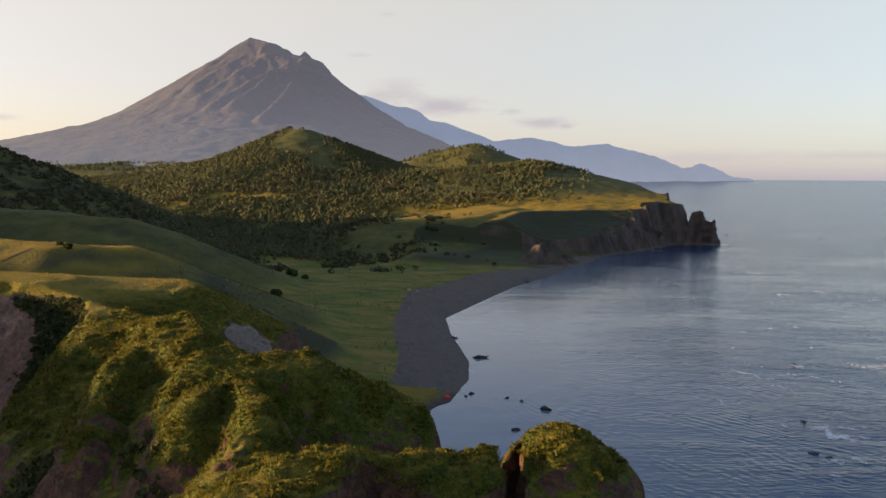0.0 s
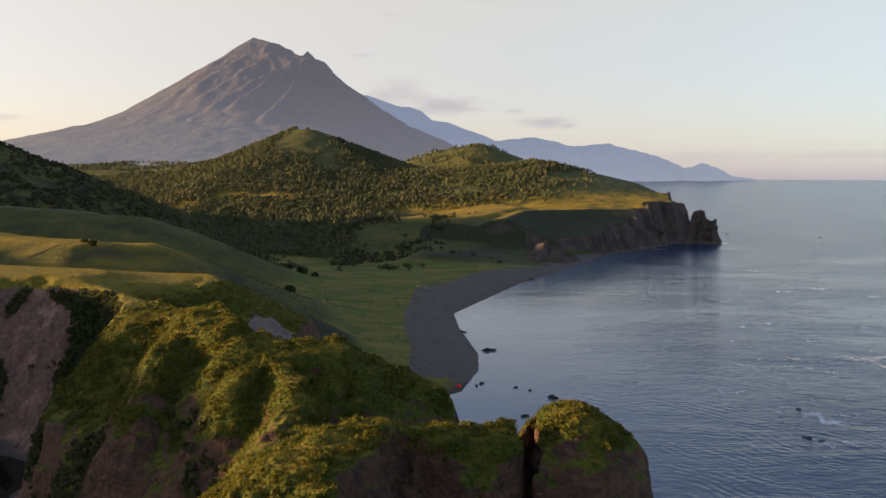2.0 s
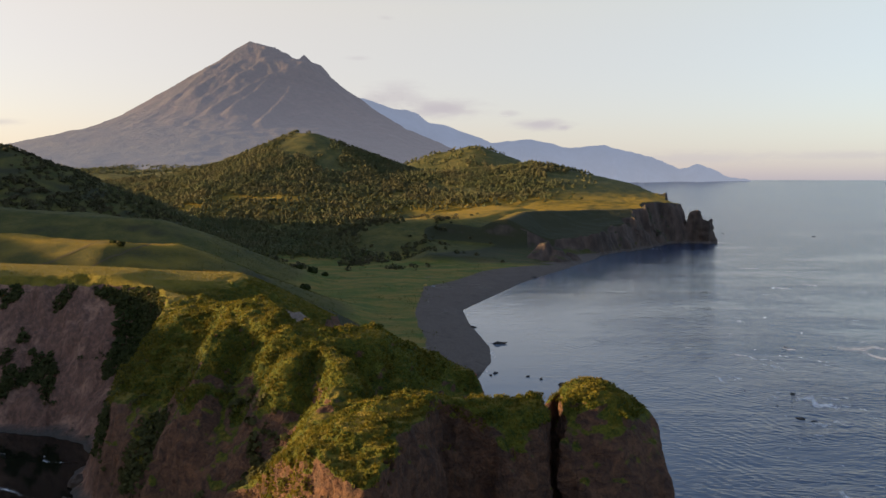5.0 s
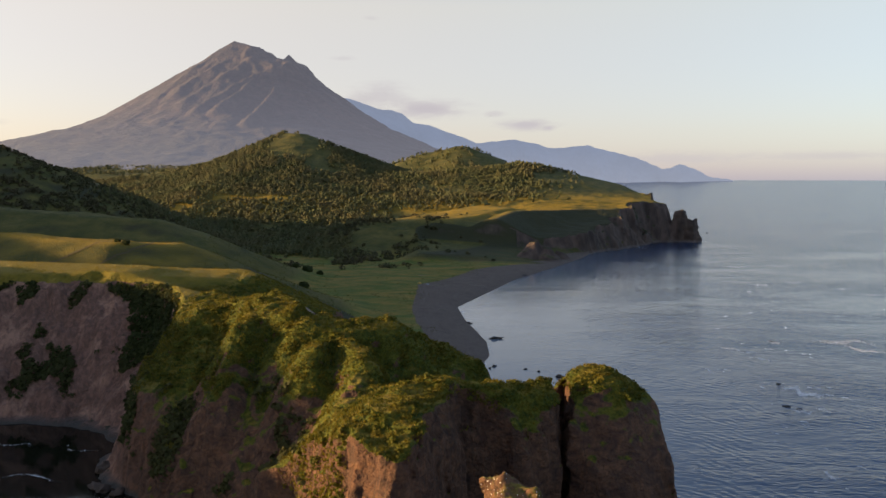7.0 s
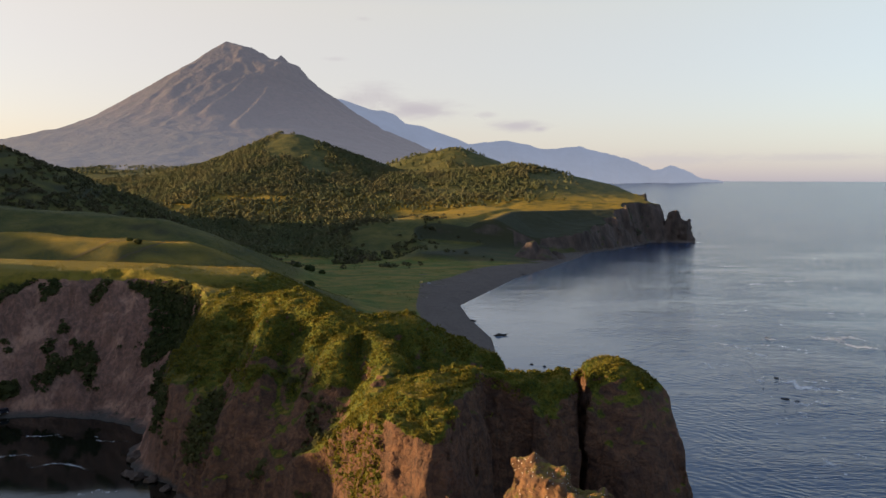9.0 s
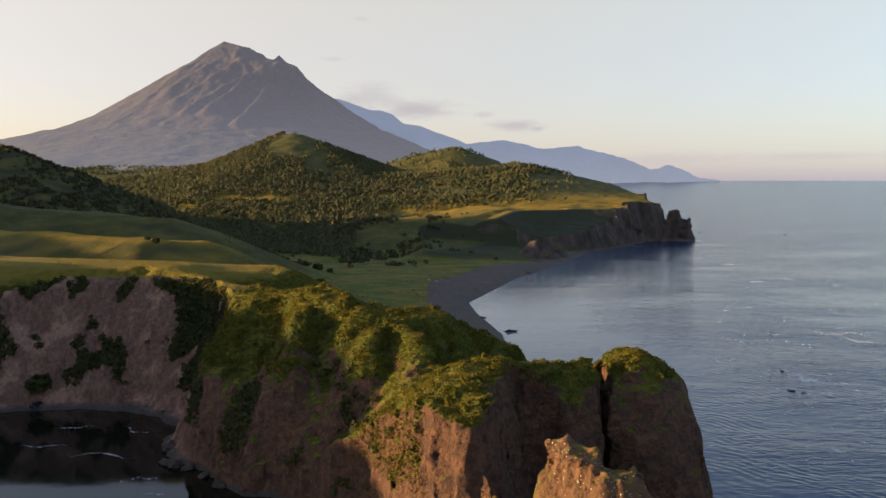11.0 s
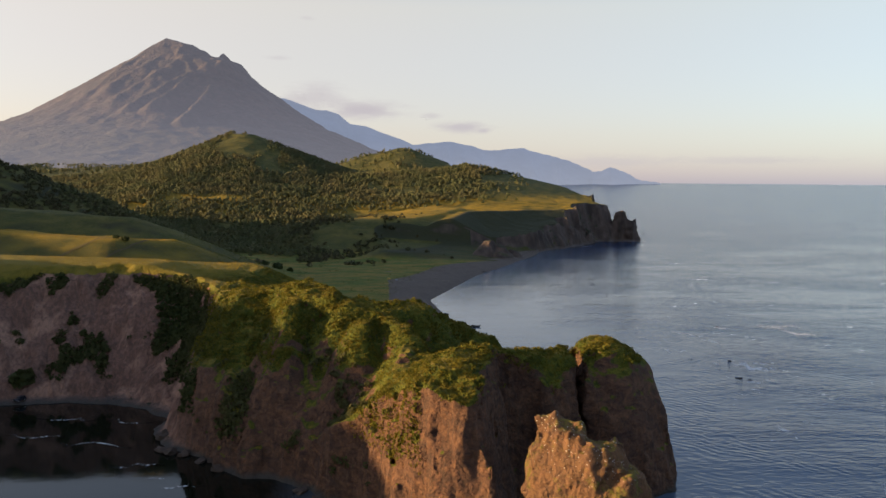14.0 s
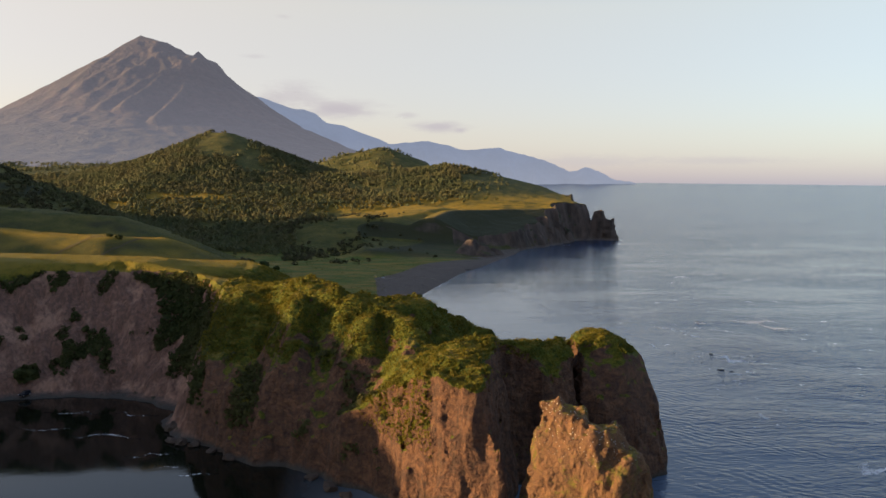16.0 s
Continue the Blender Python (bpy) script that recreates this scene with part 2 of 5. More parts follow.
# ---- materials ----
class Nodes:
    """A short hand for node materials."""

    def __init__(self, name):
        self.mat = bpy.data.materials.new(name)
        self.mat.use_nodes = True
        self.tree = self.mat.node_tree
        self.bsdf = self.tree.nodes["Principled BSDF"]
        self.geo = self.tree.nodes.new("ShaderNodeNewGeometry")

    def put(self, kind, inputs=None, operation=None, data_type=None):
        n = self.tree.nodes.new(kind)
        if operation:
            n.operation = operation
        if data_type:
            n.data_type = data_type
        for key, value in (inputs or {}).items():
            if isinstance(value, bpy.types.NodeSocket):
                self.tree.links.new(value, n.inputs[key])
            else:
                n.inputs[key].default_value = value
        return n

    def noise(self, scale, detail=5.0, rough=0.55, stretch=None, distort=0.0):
        vec = self.geo.outputs["Position"]
        if stretch:
            vec = self.put("ShaderNodeVectorMath", {0: vec, 1: stretch}, operation="MULTIPLY").outputs[0]
        return self.put("ShaderNodeTexNoise", {"Vector": vec, "Scale": scale, "Detail": detail, "Roughness": rough, "Distortion": distort}).outputs[0]

    def span(self, value, lo, hi, a=0.0, b=1.0):
        return self.put("ShaderNodeMapRange", {0: value, 1: lo, 2: hi, 3: a, 4: b}).outputs[0]

    def math(self, op, a, b=0.0):
        return self.put("ShaderNodeMath", {0: a, 1: b}, operation=op).outputs[0]

    def mix(self, fac, a, b):
        n = self.put("ShaderNodeMix", {"Factor": fac}, data_type="RGBA")
        for key, value in ((6, a), (7, b)):
            if isinstance(value, bpy.types.NodeSocket):
                self.tree.links.new(value, n.inputs[key])
            else:
                n.inputs[key].default_value = (*value, 1)
        return n.outputs[2]

    def normal_z(self):
        return self.put("ShaderNodeSeparateXYZ", {0: self.geo.outputs["Normal"]}).outputs[2]

    def place(self, i):
        return self.put("ShaderNodeSeparateXYZ", {0: self.geo.outputs["Position"]}).outputs[i]

    def done(self, colour, rough=0.9, bump=None, strength=0.5, distance=0.2, specular=0.2):
        for key, value in (("Base Color", colour), ("Roughness", rough)):
            if isinstance(value, bpy.types.NodeSocket):
                self.tree.links.new(value, self.bsdf.inputs[key])
            else:
                self.bsdf.inputs[key].default_value = (*value, 1) if key == "Base Color" else value
        self.bsdf.inputs["Specular IOR Level"].default_value = specular
        if bump is not None:
            b = self.put("ShaderNodeBump", {"Strength": strength, "Distance": distance, "Height": bump})
            self.tree.links.new(b.outputs[0], self.bsdf.inputs["Normal"])
        return self.mat


def make_cliff(name, tone):
    """Grass on the flatter parts, bare rock and earth on the steep ones."""
    m = Nodes(name)
    big, mid, fine = m.noise(0.04), m.noise(0.25, 6), m.noise(1.6, 6, 0.65)
    clump = m.noise(0.7, 6, 0.7)
    grass = m.mix(m.span(mid, 0.38, 0.62), (0.036, 0.056, 0.006), (0.092, 0.096, 0.01))
    grass = m.mix(m.span(fine, 0.42, 0.66), grass, (0.125, 0.12, 0.014))
    grass = m.mix(m.span(clump, 0.52, 0.4, 0, 0.8), grass, (0.018, 0.034, 0.005))
    grass = m.mix(m.span(big, 0.45, 0.65, 0, 0.5), grass, (0.046, 0.064, 0.008))
    grass = m.mix(m.span(m.normal_z(), 0.82, 0.97, 0, 0.7), grass, (0.2, 0.145, 0.02))
    strata = m.noise(0.3, 7, 0.65, (0.8, 0.8, 1.3), 1.0)
    streak = m.noise(0.3, 5, 0.6, (2.2, 2.2, 0.3), 0.6)
    rock = m.mix(m.span(strata, 0.35, 0.65), [c * tone for c in (0.062, 0.035, 0.027)], [c * tone for c in (0.17, 0.087, 0.05)])
    rock = m.mix(m.span(streak, 0.5, 0.75, 0, 0.7), rock, (0.045, 0.034, 0.027))
    rills = m.noise(0.5, 6, 0.6, (1.6, 1.6, 0.16), 0.5)
    earth = m.mix(m.span(streak, 0.35, 0.7), (0.22, 0.122, 0.09), (0.11, 0.063, 0.047))
    earth = m.mix(m.span(m.noise(0.07, 5, 0.6, (1, 1, 0.7), 0.6), 0.5, 0.6, 0, 0.85), earth, (0.34, 0.2, 0.145))
    earth = m.mix(m.span(rills, 0.45, 0.65, 0, 0.6), earth, (0.085, 0.056, 0.047))
    rock = m.mix(m.span(fine, 0.45, 0.7, 0, 0.6), rock, [c * tone for c in (0.05, 0.034, 0.026)])
    bay = m.span(m.place(0), -80, -100)
    rock = m.mix(bay, rock, earth)
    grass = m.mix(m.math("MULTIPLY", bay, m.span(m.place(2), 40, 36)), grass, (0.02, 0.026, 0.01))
    field = m.math("MULTIPLY", bay, m.span(m.place(2), 40, 42.5))
    grass = m.mix(m.math("MULTIPLY", field, m.span(mid, 0.35, 0.6, 0.4, 0.95)), grass, (0.18, 0.14, 0.018))
    bare = m.put("ShaderNodeAttribute")
    bare.attribute_name = "bare"
    steep = m.math("ADD", m.normal_z(), m.math("MULTIPLY", m.math("SUBTRACT", mid, 0.5), 0.9))
    steep = m.math("SUBTRACT", steep, m.math("MULTIPLY", bare.outputs["Fac"], 0.42))
    steep = m.math("ADD", steep, m.math("MULTIPLY", m.math("SUBTRACT", fine, 0.5), 0.3))
    steep = m.math("SUBTRACT", steep, m.math("MULTIPLY", m.math("MULTIPLY", bay, bare.outputs["Fac"]), 0.35))
    colour = m.mix(m.span(steep, 0.24, 0.36), rock, grass)
    if tone > 1:
        ochre = m.mix(m.span(mid, 0.35, 0.6), (0.24, 0.13, 0.048), (0.17, 0.096, 0.046))
        colour = m.mix(m.span(m.noise(0.5, 6, 0.7), 0.4, 0.6, 0.1, 0.6), colour, ochre)
        colour = m.mix(m.math("MULTIPLY", m.span(m.noise(0.22, 6, 0.7), 0.54, 0.62), m.span(fine, 0.4, 0.55, 0.2, 0.8)), colour, (0.13, 0.13, 0.02))
        spots = m.put("ShaderNodeTexVoronoi", {"Vector": m.geo.outputs["Position"], "Scale": 1.9})
        few = m.span(m.put("ShaderNodeSeparateXYZ", {0: spots.outputs["Color"]}).outputs[0], 0.62, 0.66)
        where = m.math("MULTIPLY", m.math("MULTIPLY", few, m.span(spots.outputs["Distance"], 0.17, 0.23, 1, 0)), m.span(m.math("ADD", m.place(2), m.math("MULTIPLY", mid, 14)), 27, 33))
        colour = m.mix(where, colour, (0.6, 0.58, 0.55))
    colour = m.mix(m.span(bare.outputs["Fac"], 1.5, 1.9), colour, m.mix(fine, (0.15, 0.115, 0.095), (0.27, 0.215, 0.18)))
    wet = m.span(m.math("ADD", m.place(2), m.math("MULTIPLY", mid, 1.5)), 1.2, 2.6)
    colour = m.mix(wet, (0.06, 0.055, 0.05), colour)
    warp = m.put("ShaderNodeTexNoise", {"Vector": m.geo.outputs["Position"], "Scale": 0.5, "Detail": 4.0}).outputs["Color"]
    warp = m.put("ShaderNodeVectorMath", {0: m.put("ShaderNodeVectorMath", {0: warp, 1: (3.0, 3.0, 3.0)}, operation="MULTIPLY").outputs[0], 1: m.geo.outputs["Position"]}, operation="ADD").outputs[0]
    cells = m.put("ShaderNodeTexVoronoi", {"Vector": m.put("ShaderNodeVectorMath", {0: warp, 1: (0.42, 0.42, 0.26)}, operation="MULTIPLY").outputs[0], "Scale": 1.0})
    cells.feature = "DISTANCE_TO_EDGE"
    crack = m.span(cells.outputs["Distance"], 0.0, 0.35)
    stony = m.math("MULTIPLY", m.span(steep, 0.36, 0.24), m.span(bay, 0, 1, 1, 0.12))
    rocky = m.math("MULTIPLY", crack, stony)
    relief = m.math("ADD", m.math("MULTIPLY", fine, m.span(m.math("MULTIPLY", bay, bare.outputs["Fac"]), 0, 1, 0.8, 0.25)), m.math("ADD", strata, m.math("ADD", m.math("MULTIPLY", rocky, 0.4), m.math("MULTIPLY", rills, m.math("MULTIPLY", bay, 0.9)))))
    gaps = m.math("MULTIPLY", m.math("MULTIPLY", m.span(crack, 0.02, 0.16, 0.6, 0), m.span(mid, 0.42, 0.6, 0.1, 1)), stony)
    colour = m.mix(gaps, colour, [c * tone for c in (0.03, 0.021, 0.018)])
    return m.done(colour, 0.92, relief, 1.0, 1.1)


def make_ground():
    """Meadow, slopes darkened for their shade, beach and the shade-green of the valley."""
    m = Nodes("meadow")
    big, mid, fine = m.noise(0.012), m.noise(0.06, 6), m.noise(0.7, 7, 0.7)
    grass = m.mix(m.span(mid, 0.35, 0.65), (0.04, 0.054, 0.014), (0.095, 0.088, 0.022))
    grass = m.mix(m.span(fine, 0.42, 0.72, 0, 0.5), grass, (0.11, 0.09, 0.016))
    grass = m.mix(m.span(m.noise(0.16, 6, 0.7, (1, 1.5, 1)), 0.45, 0.6, 0, 0.8), grass, (0.03, 0.036, 0.01))
    gold = m.math("MULTIPLY", m.span(m.place(2), 34, 41), m.span(m.place(2), 66, 56))
    gold = m.math("MULTIPLY", gold, m.math("MAXIMUM", m.span(m.place(1), 480, 430), m.span(m.place(1), 790, 830)))
    grass = m.mix(m.math("MULTIPLY", gold, m.span(m.math("ADD", big, m.math("MULTIPLY", m.math("SUBTRACT", mid, 0.5), 0.8)), 0.3, 0.58, 0.2, 0.95)), grass, (0.24, 0.158, 0.014))
    slope_shade = m.mix(m.span(m.math("ADD", m.math("MULTIPLY", mid, 0.6), m.math("MULTIPLY", fine, 0.4)), 0.38, 0.62), (0.036, 0.044, 0.01), (0.105, 0.092, 0.022))
    grass = m.mix(m.span(m.normal_z(), 0.975, 0.92, 0, 0.85), grass, slope_shade)
    # escarpment and steepest slopes: the shade they lie in painted as dark colour
    scarp = m.put("ShaderNodeAttribute")
    scarp.attribute_name = "slope_shade"
    grass = m.mix(m.math("MAXIMUM", m.math("MULTIPLY", scarp.outputs["Fac"], 0.9), m.span(m.normal_z(), 0.915, 0.885, 0, 0.9)), grass, m.mix(fine, (0.02, 0.025, 0.014), (0.04, 0.042, 0.022)))
    lush = m.mix(m.span(m.noise(0.03, 8, 0.78, (1, 2.2, 1)), 0.43, 0.58), (0.058, 0.09, 0.011), (0.17, 0.125, 0.026))
    lush = m.mix(m.span(m.noise(0.11, 6, 0.75), 0.52, 0.66, 0, 0.6), lush, (0.04, 0.062, 0.012))
    grass = m.mix(m.math("MULTIPLY", m.span(m.place(2), 11, 7), m.span(scarp.outputs["Fac"], 0, 1, 1, 0.25)), grass, lush)
    rock = m.mix(m.span(m.noise(0.1, 6, 0.6, (1, 1, 0.25)), 0.35, 0.65), (0.04, 0.032, 0.028), (0.105, 0.078, 0.066))
    steep = m.math("ADD", m.normal_z(), m.math("MULTIPLY", m.math("SUBTRACT", mid, 0.5), 0.5))
    bare = m.put("ShaderNodeAttribute")
    bare.attribute_name = "bare"
    steep = m.math("SUBTRACT", steep, m.math("MULTIPLY", bare.outputs["Fac"], 0.35))
    colour = m.mix(m.span(steep, 0.4, 0.6), rock, grass)
    low = m.math("ADD", m.place(2), m.math("MULTIPLY", m.math("SUBTRACT", mid, 0.5), 3.0))
    sand = m.mix(m.span(fine, 0.35, 0.65), (0.078, 0.063, 0.056), (0.12, 0.098, 0.084))
    shore = m.put("ShaderNodeAttribute")
    shore.attribute_name = "sand"
    beach = m.span(m.math("ADD", shore.outputs["Fac"], m.math("MULTIPLY", m.math("SUBTRACT", mid, 0.5), 0.8)), 0.4, 0.6)
    sand = m.mix(m.span(m.noise(0.15, 5, 0.65), 0.5, 0.68, 0, 0.5), sand, (0.05, 0.042, 0.039))
    colour = m.mix(m.span(low, 2.4, 3.1), sand, m.mix(beach, colour, sand))
    return m.done(colour, 0.92, fine, 0.8, 1.0)


def make_sea():
    m = Nodes("sea_water")
    swell = m.noise(0.05, 2, 0.4, (1.0, 1.8, 1), 0.5)
    chop = m.noise(0.25, 3, 0.45, (0.8, 1.8, 1), 0.9)
    calm = m.span(m.noise(0.008, 5, 0.6, (0.7, 2.0, 1), 0.5), 0.38, 0.62, 0.3, 1.1)
    ripple = m.noise(0.9, 2, 0.45, (0.9, 1.6, 1), 0.6)
    h = m.math("ADD", m.math("MULTIPLY", swell, 1.8), m.math("MULTIPLY", chop, 1.4))
    race = m.span(m.math("SUBTRACT", m.math("SUBTRACT", m.place(0), m.math("MULTIPLY", m.place(1), 0.22)), m.math("MULTIPLY", swell, 30.0)), -40, 80, 0.13, 1.3)
    race = m.math("MAXIMUM", race, m.span(m.place(1), 700, 1000, 0.13, 0.9))
    h = m.math("MULTIPLY", m.math("ADD", h, m.math("MULTIPLY", ripple, 0.26)), m.math("MULTIPLY", calm, race))
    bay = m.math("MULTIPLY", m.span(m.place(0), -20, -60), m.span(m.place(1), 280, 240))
    for turn, size, bend in ((0.5, 0.06, 14.0), (-0.75, 0.085, 18.0)):
        axis = m.put("ShaderNodeMapping", {"Vector": m.geo.outputs["Position"], "Rotation": (0, 0, turn)}).outputs[0]
        train = m.put("ShaderNodeTexWave", {"Vector": axis, "Scale": size, "Distortion": bend, "Detail": 2.0, "Detail Scale": 0.35}).outputs["Fac"]
        where = m.math("MULTIPLY", m.span(m.noise(0.02, 4, 0.6), 0.47, 0.62), m.math("MULTIPLY", m.span(m.place(0), 25, 70), m.span(m.place(1), 420, 320)))
        h = m.math("ADD", h, m.math("MULTIPLY", m.math("MULTIPLY", train, where), 0.2))
    h = m.math("MULTIPLY", h, m.span(bay, 0, 1, 1, 0.15))
    offing = m.math("SUBTRACT", m.place(0), m.math("MULTIPLY", m.place(1), 0.16))
    deep = m.mix(m.span(m.math("ADD", offing, m.math("MULTIPLY", swell, 40)), -40, 110), (0.14, 0.18, 0.23), (0.003, 0.024, 0.07))   # turbid shallows, lightened further for the sky's sheen, to deep water
    # bay base near black: dark shallows and the cliff's dark reflection painted in
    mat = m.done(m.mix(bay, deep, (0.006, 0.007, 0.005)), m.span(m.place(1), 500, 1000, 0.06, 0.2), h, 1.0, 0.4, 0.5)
    m.bsdf.inputs["IOR"].default_value = 1.34
    m.bsdf.inputs["Specular Tint"].default_value = (0.5, 0.76, 1.0, 1)
    return mat


def make_leaves(name, a, b, third=(0.088, 0.08, 0.03), scale=0.02):
    m = Nodes(name)
    n = m.put("ShaderNodeMix", {"Factor": m.geo.outputs["Random Per Island"]}, data_type="RGBA")
    n.inputs[6].default_value, n.inputs[7].default_value = (*a, 1), (*b, 1)
    patch = m.mix(m.span(m.noise(scale, 5), 0.4, 0.6, 0, 0.6), n.outputs[2], third)
    mat = m.done(patch, 0.8)
    thin = m.put("ShaderNodeBsdfTranslucent", {"Color": patch})
    mixer = m.put("ShaderNodeMixShader", {0: 0.4, 1: m.bsdf.outputs[0], 2: thin.outputs[0]})
    m.tree.links.new(mixer.outputs[0], m.tree.nodes["Material Output"].inputs[0])
    return mat


def make_mountain():
    m = Nodes("volcano_slope")
    mid, fine = m.noise(0.004, 6, 0.6), m.noise(0.03, 7, 0.65)
    c = m.mix(m.span(mid, 0.4, 0.6), (0.038, 0.03, 0.027), (0.058, 0.043, 0.036))
    c = m.mix(m.span(fine, 0.42, 0.62, 0, 0.8), c, (0.03, 0.03, 0.024))
    c = m.mix(m.span(m.noise(0.014, 6, 0.7), 0.5, 0.66, 0, 0.6), c, (0.075, 0.056, 0.044))
    c = m.mix(m.span(m.math("ADD", m.place(2), m.math("MULTIPLY", mid, 260)), 560, 330), c, (0.036, 0.036, 0.028))
    m.bsdf.inputs["Emission Color"].default_value = (0.84, 0.82, 1.0, 1)       # far backdrop: distance haze put into the slope's own emission, most low down
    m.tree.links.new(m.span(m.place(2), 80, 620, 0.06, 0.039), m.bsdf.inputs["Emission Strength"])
    return m.done(c, 0.95, fine, 0.8, 14.0)


def make_far(name, colour):
    m = Nodes(name)
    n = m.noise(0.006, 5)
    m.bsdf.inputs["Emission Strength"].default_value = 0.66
    # distance haze put into colour and emission, paler towards the foot
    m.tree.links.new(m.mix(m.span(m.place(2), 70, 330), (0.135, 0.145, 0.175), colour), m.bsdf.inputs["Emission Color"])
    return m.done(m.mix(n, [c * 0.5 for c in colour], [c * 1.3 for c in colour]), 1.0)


CLIFF_MAT, STACK_MAT = make_cliff("grass_and_rock", 1.0), make_cliff("ochre_rock", 1.15)
GROUND_MAT, SEA_MAT = make_ground(), make_sea()
LEAF_MAT = make_leaves("foliage", (0.082, 0.1, 0.05), (0.126, 0.136, 0.058), (0.15, 0.13, 0.062))
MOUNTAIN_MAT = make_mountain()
FAR_MAT = make_far("distant_range", (0.098, 0.112, 0.148))


# ---- the sea ----
def sea_height(x, y):
    r = np.hypot(x, y)
    return 80.0 * (np.clip(r - 1500, 0, None) / 3440) ** 1.6


radii = np.concatenate([np.linspace(0, 1500, 60), np.linspace(1560, 4940, 80)])
angles = np.linspace(-math.pi, math.pi, 241)
ra, an = np.meshgrid(radii, angles, indexing="ij")
sx, sy = ra * np.sin(an), ra * np.cos(an)
sea_verts = np.stack([sx, sy, sea_height(sx, sy)], -1).reshape(-1, 3)
ids = np.arange(ra.size).reshape(ra.shape)
sea_quads = np.stack([ids[:-1, :-1], ids[1:, :-1], ids[1:, 1:], ids[:-1, 1:]], -1).reshape(-1, 4)[:, ::-1]
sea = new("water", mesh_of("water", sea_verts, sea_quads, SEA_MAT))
tagged(sea, "rippled steel-blue sea reflecting a pale evening sky", "sea", kind="structure")


# ---- the promontory, cut from cells ----
def promontory():
    xs, ys, zs = np.arange(X0, X1, CLIFF), np.arange(Y0, Y1, CLIFF), np.arange(Z0, Z1, CLIFF)
    gx, gy = np.meshgrid(xs, ys, indexing="ij")
    calm = smooth(Y1 - 2, Y1 - 22, gy) * smooth(X0 + 2, X0 + 22, gx)
    wob = fbm(gx / 14, gy / 14, 3.0, 3) * 2.2 * calm
    d = coast_distance(gx, gy, COAST) + wob
    lumps = (fbm(gx / 12, gy / 12, 1.0, 4, 0.55) * 0.9 - 1.5 * np.abs(vnoise(gx / 7 + 3, gy / 16, 6.0)) + 0.5) * calm * (1 - 0.9 * smooth(-84, -98, gx))
    top = near_top(gx, gy) + lumps
    lean = inset(gx, gy)
    beach = 4 * smooth(-88, -106, gx)
    z = zs[None, None, :]
    curl = rounding(gx, gy)
    wall = (d + lean * np.clip(d * 0.15, 0, 1.2))[:, :, None] - lean[:, :, None] * z - beach[:, :, None] * smooth(0.2, 1.6, z) - curl[:, :, None] * np.maximum(z - 14, 0) ** 2
    f = -smax(-(top[:, :, None] - z), -wall, 1.2).astype(np.float32)
    # the cleft that parts the dome from the wall
    t = np.clip((gy - 112) / 42, 0, 1)
    gap = np.abs(gx - 21 - 5 * t + vnoise(gy / 4, gx * 0, 8.0)) + 3 * smooth(140, 156, gy)
    f = np.where((gy > 110) & (gy < 158), 1.0, 0.0)[:, :, None] * np.minimum(f, gap[:, :, None] - 0.4 - 0.055 * (z - 6)) + np.where((gy > 110) & (gy < 158), 0.0, 1.0)[:, :, None] * f
    f = f.astype(np.float32)
    near = np.argwhere(np.abs(f) < 6)
    px, py, pz = xs[near[:, 0]], ys[near[:, 1]], zs[near[:, 2]]
    wv, tv = wall[tuple(near.T)], (top[near[:, 0], near[:, 1]] - pz)
    cliffy = smooth(4.0, -1.0, wv - tv)
    low = smooth(36, 28, pz + 5 * vnoise(px / 9, py / 9, 2.0)) * smooth(-86, -78, px) * smooth(-14, -24, px)
    rocky = np.maximum(cliffy, low) * (1 - 0.8 * smooth(-84, -98, px) * smooth(5, 1, tv))
    n = rocky * (fbm(px / 8, py / 8, pz / 14, 3, 0.55) * 1.3 - np.abs(fbm(px / 5, py / 5, pz / 16 + 3, 2)) * 1.0 + 0.5 + fbm(px / 2.3, py / 2.3, pz / 5, 3, 0.65) * 0.32)
    hard = np.flatnonzero((rocky > 0.05) & (np.abs(f[tuple(near.T)]) < 3.5) & (px > -100))
    hx, hy, hz = px[hard], py[hard], pz[hard]
    bend = fbm(hx / 6, hy / 6, hz / 6, 2) * 1.6
    tone, joint = blocks((hx + bend) / 3.4, (hy - bend) / 3.4, (hz + bend) / 12.0)
    tone2, _ = blocks((hx + bend) / 1.5, (hy + bend) / 1.5, (hz - bend) / 2.4, 5)
    n[hard] += rocky[hard] * (tone * 0.5 - 0.3 * smooth(0.2, 0.0, joint) + tone2 * 0.22 + 0.7 - 2.2 * np.abs(vnoise(hx / 4.2, hy / 4.2, hz / 34)))
    n += (1 - rocky) * (1 - 0.85 * smooth(-84, -98, px)) * (fbm(px / 4.0, py / 4.0, pz / 4.0, 3, 0.6) * 0.75 - np.abs(vnoise(px / 2.6, py / 2.6, pz / 2.6)) * 0.7 + fbm(px / 1.5, py / 1.5, pz / 1.5, 2) * 0.4)
    rill = np.abs(fbm(px / 5 + 0.03 * pz, py / 14, pz / 55, 2))
    n -= cliffy * smooth(-84, -96, px) * smooth(0.5, 6, tv) * (rill * 3.2 + np.abs(vnoise(px / 2.1 + 0.05 * pz, py / 6, pz / 40)) * 1.1 - 1.0)
    fn = f[tuple(near.T)]
    n = np.minimum(n, np.where(fn < -0.8, 0.9, 9.0))
    n = np.maximum(n, np.where(fn > 0.9, -0.9 * fn, -9.0))
    f[tuple(near.T)] += n * smooth(-1.0, 2.0, pz) * calm[near[:, 0], near[:, 1]]
    return surface_nets(f, X0, Y0, Z0, CLIFF)


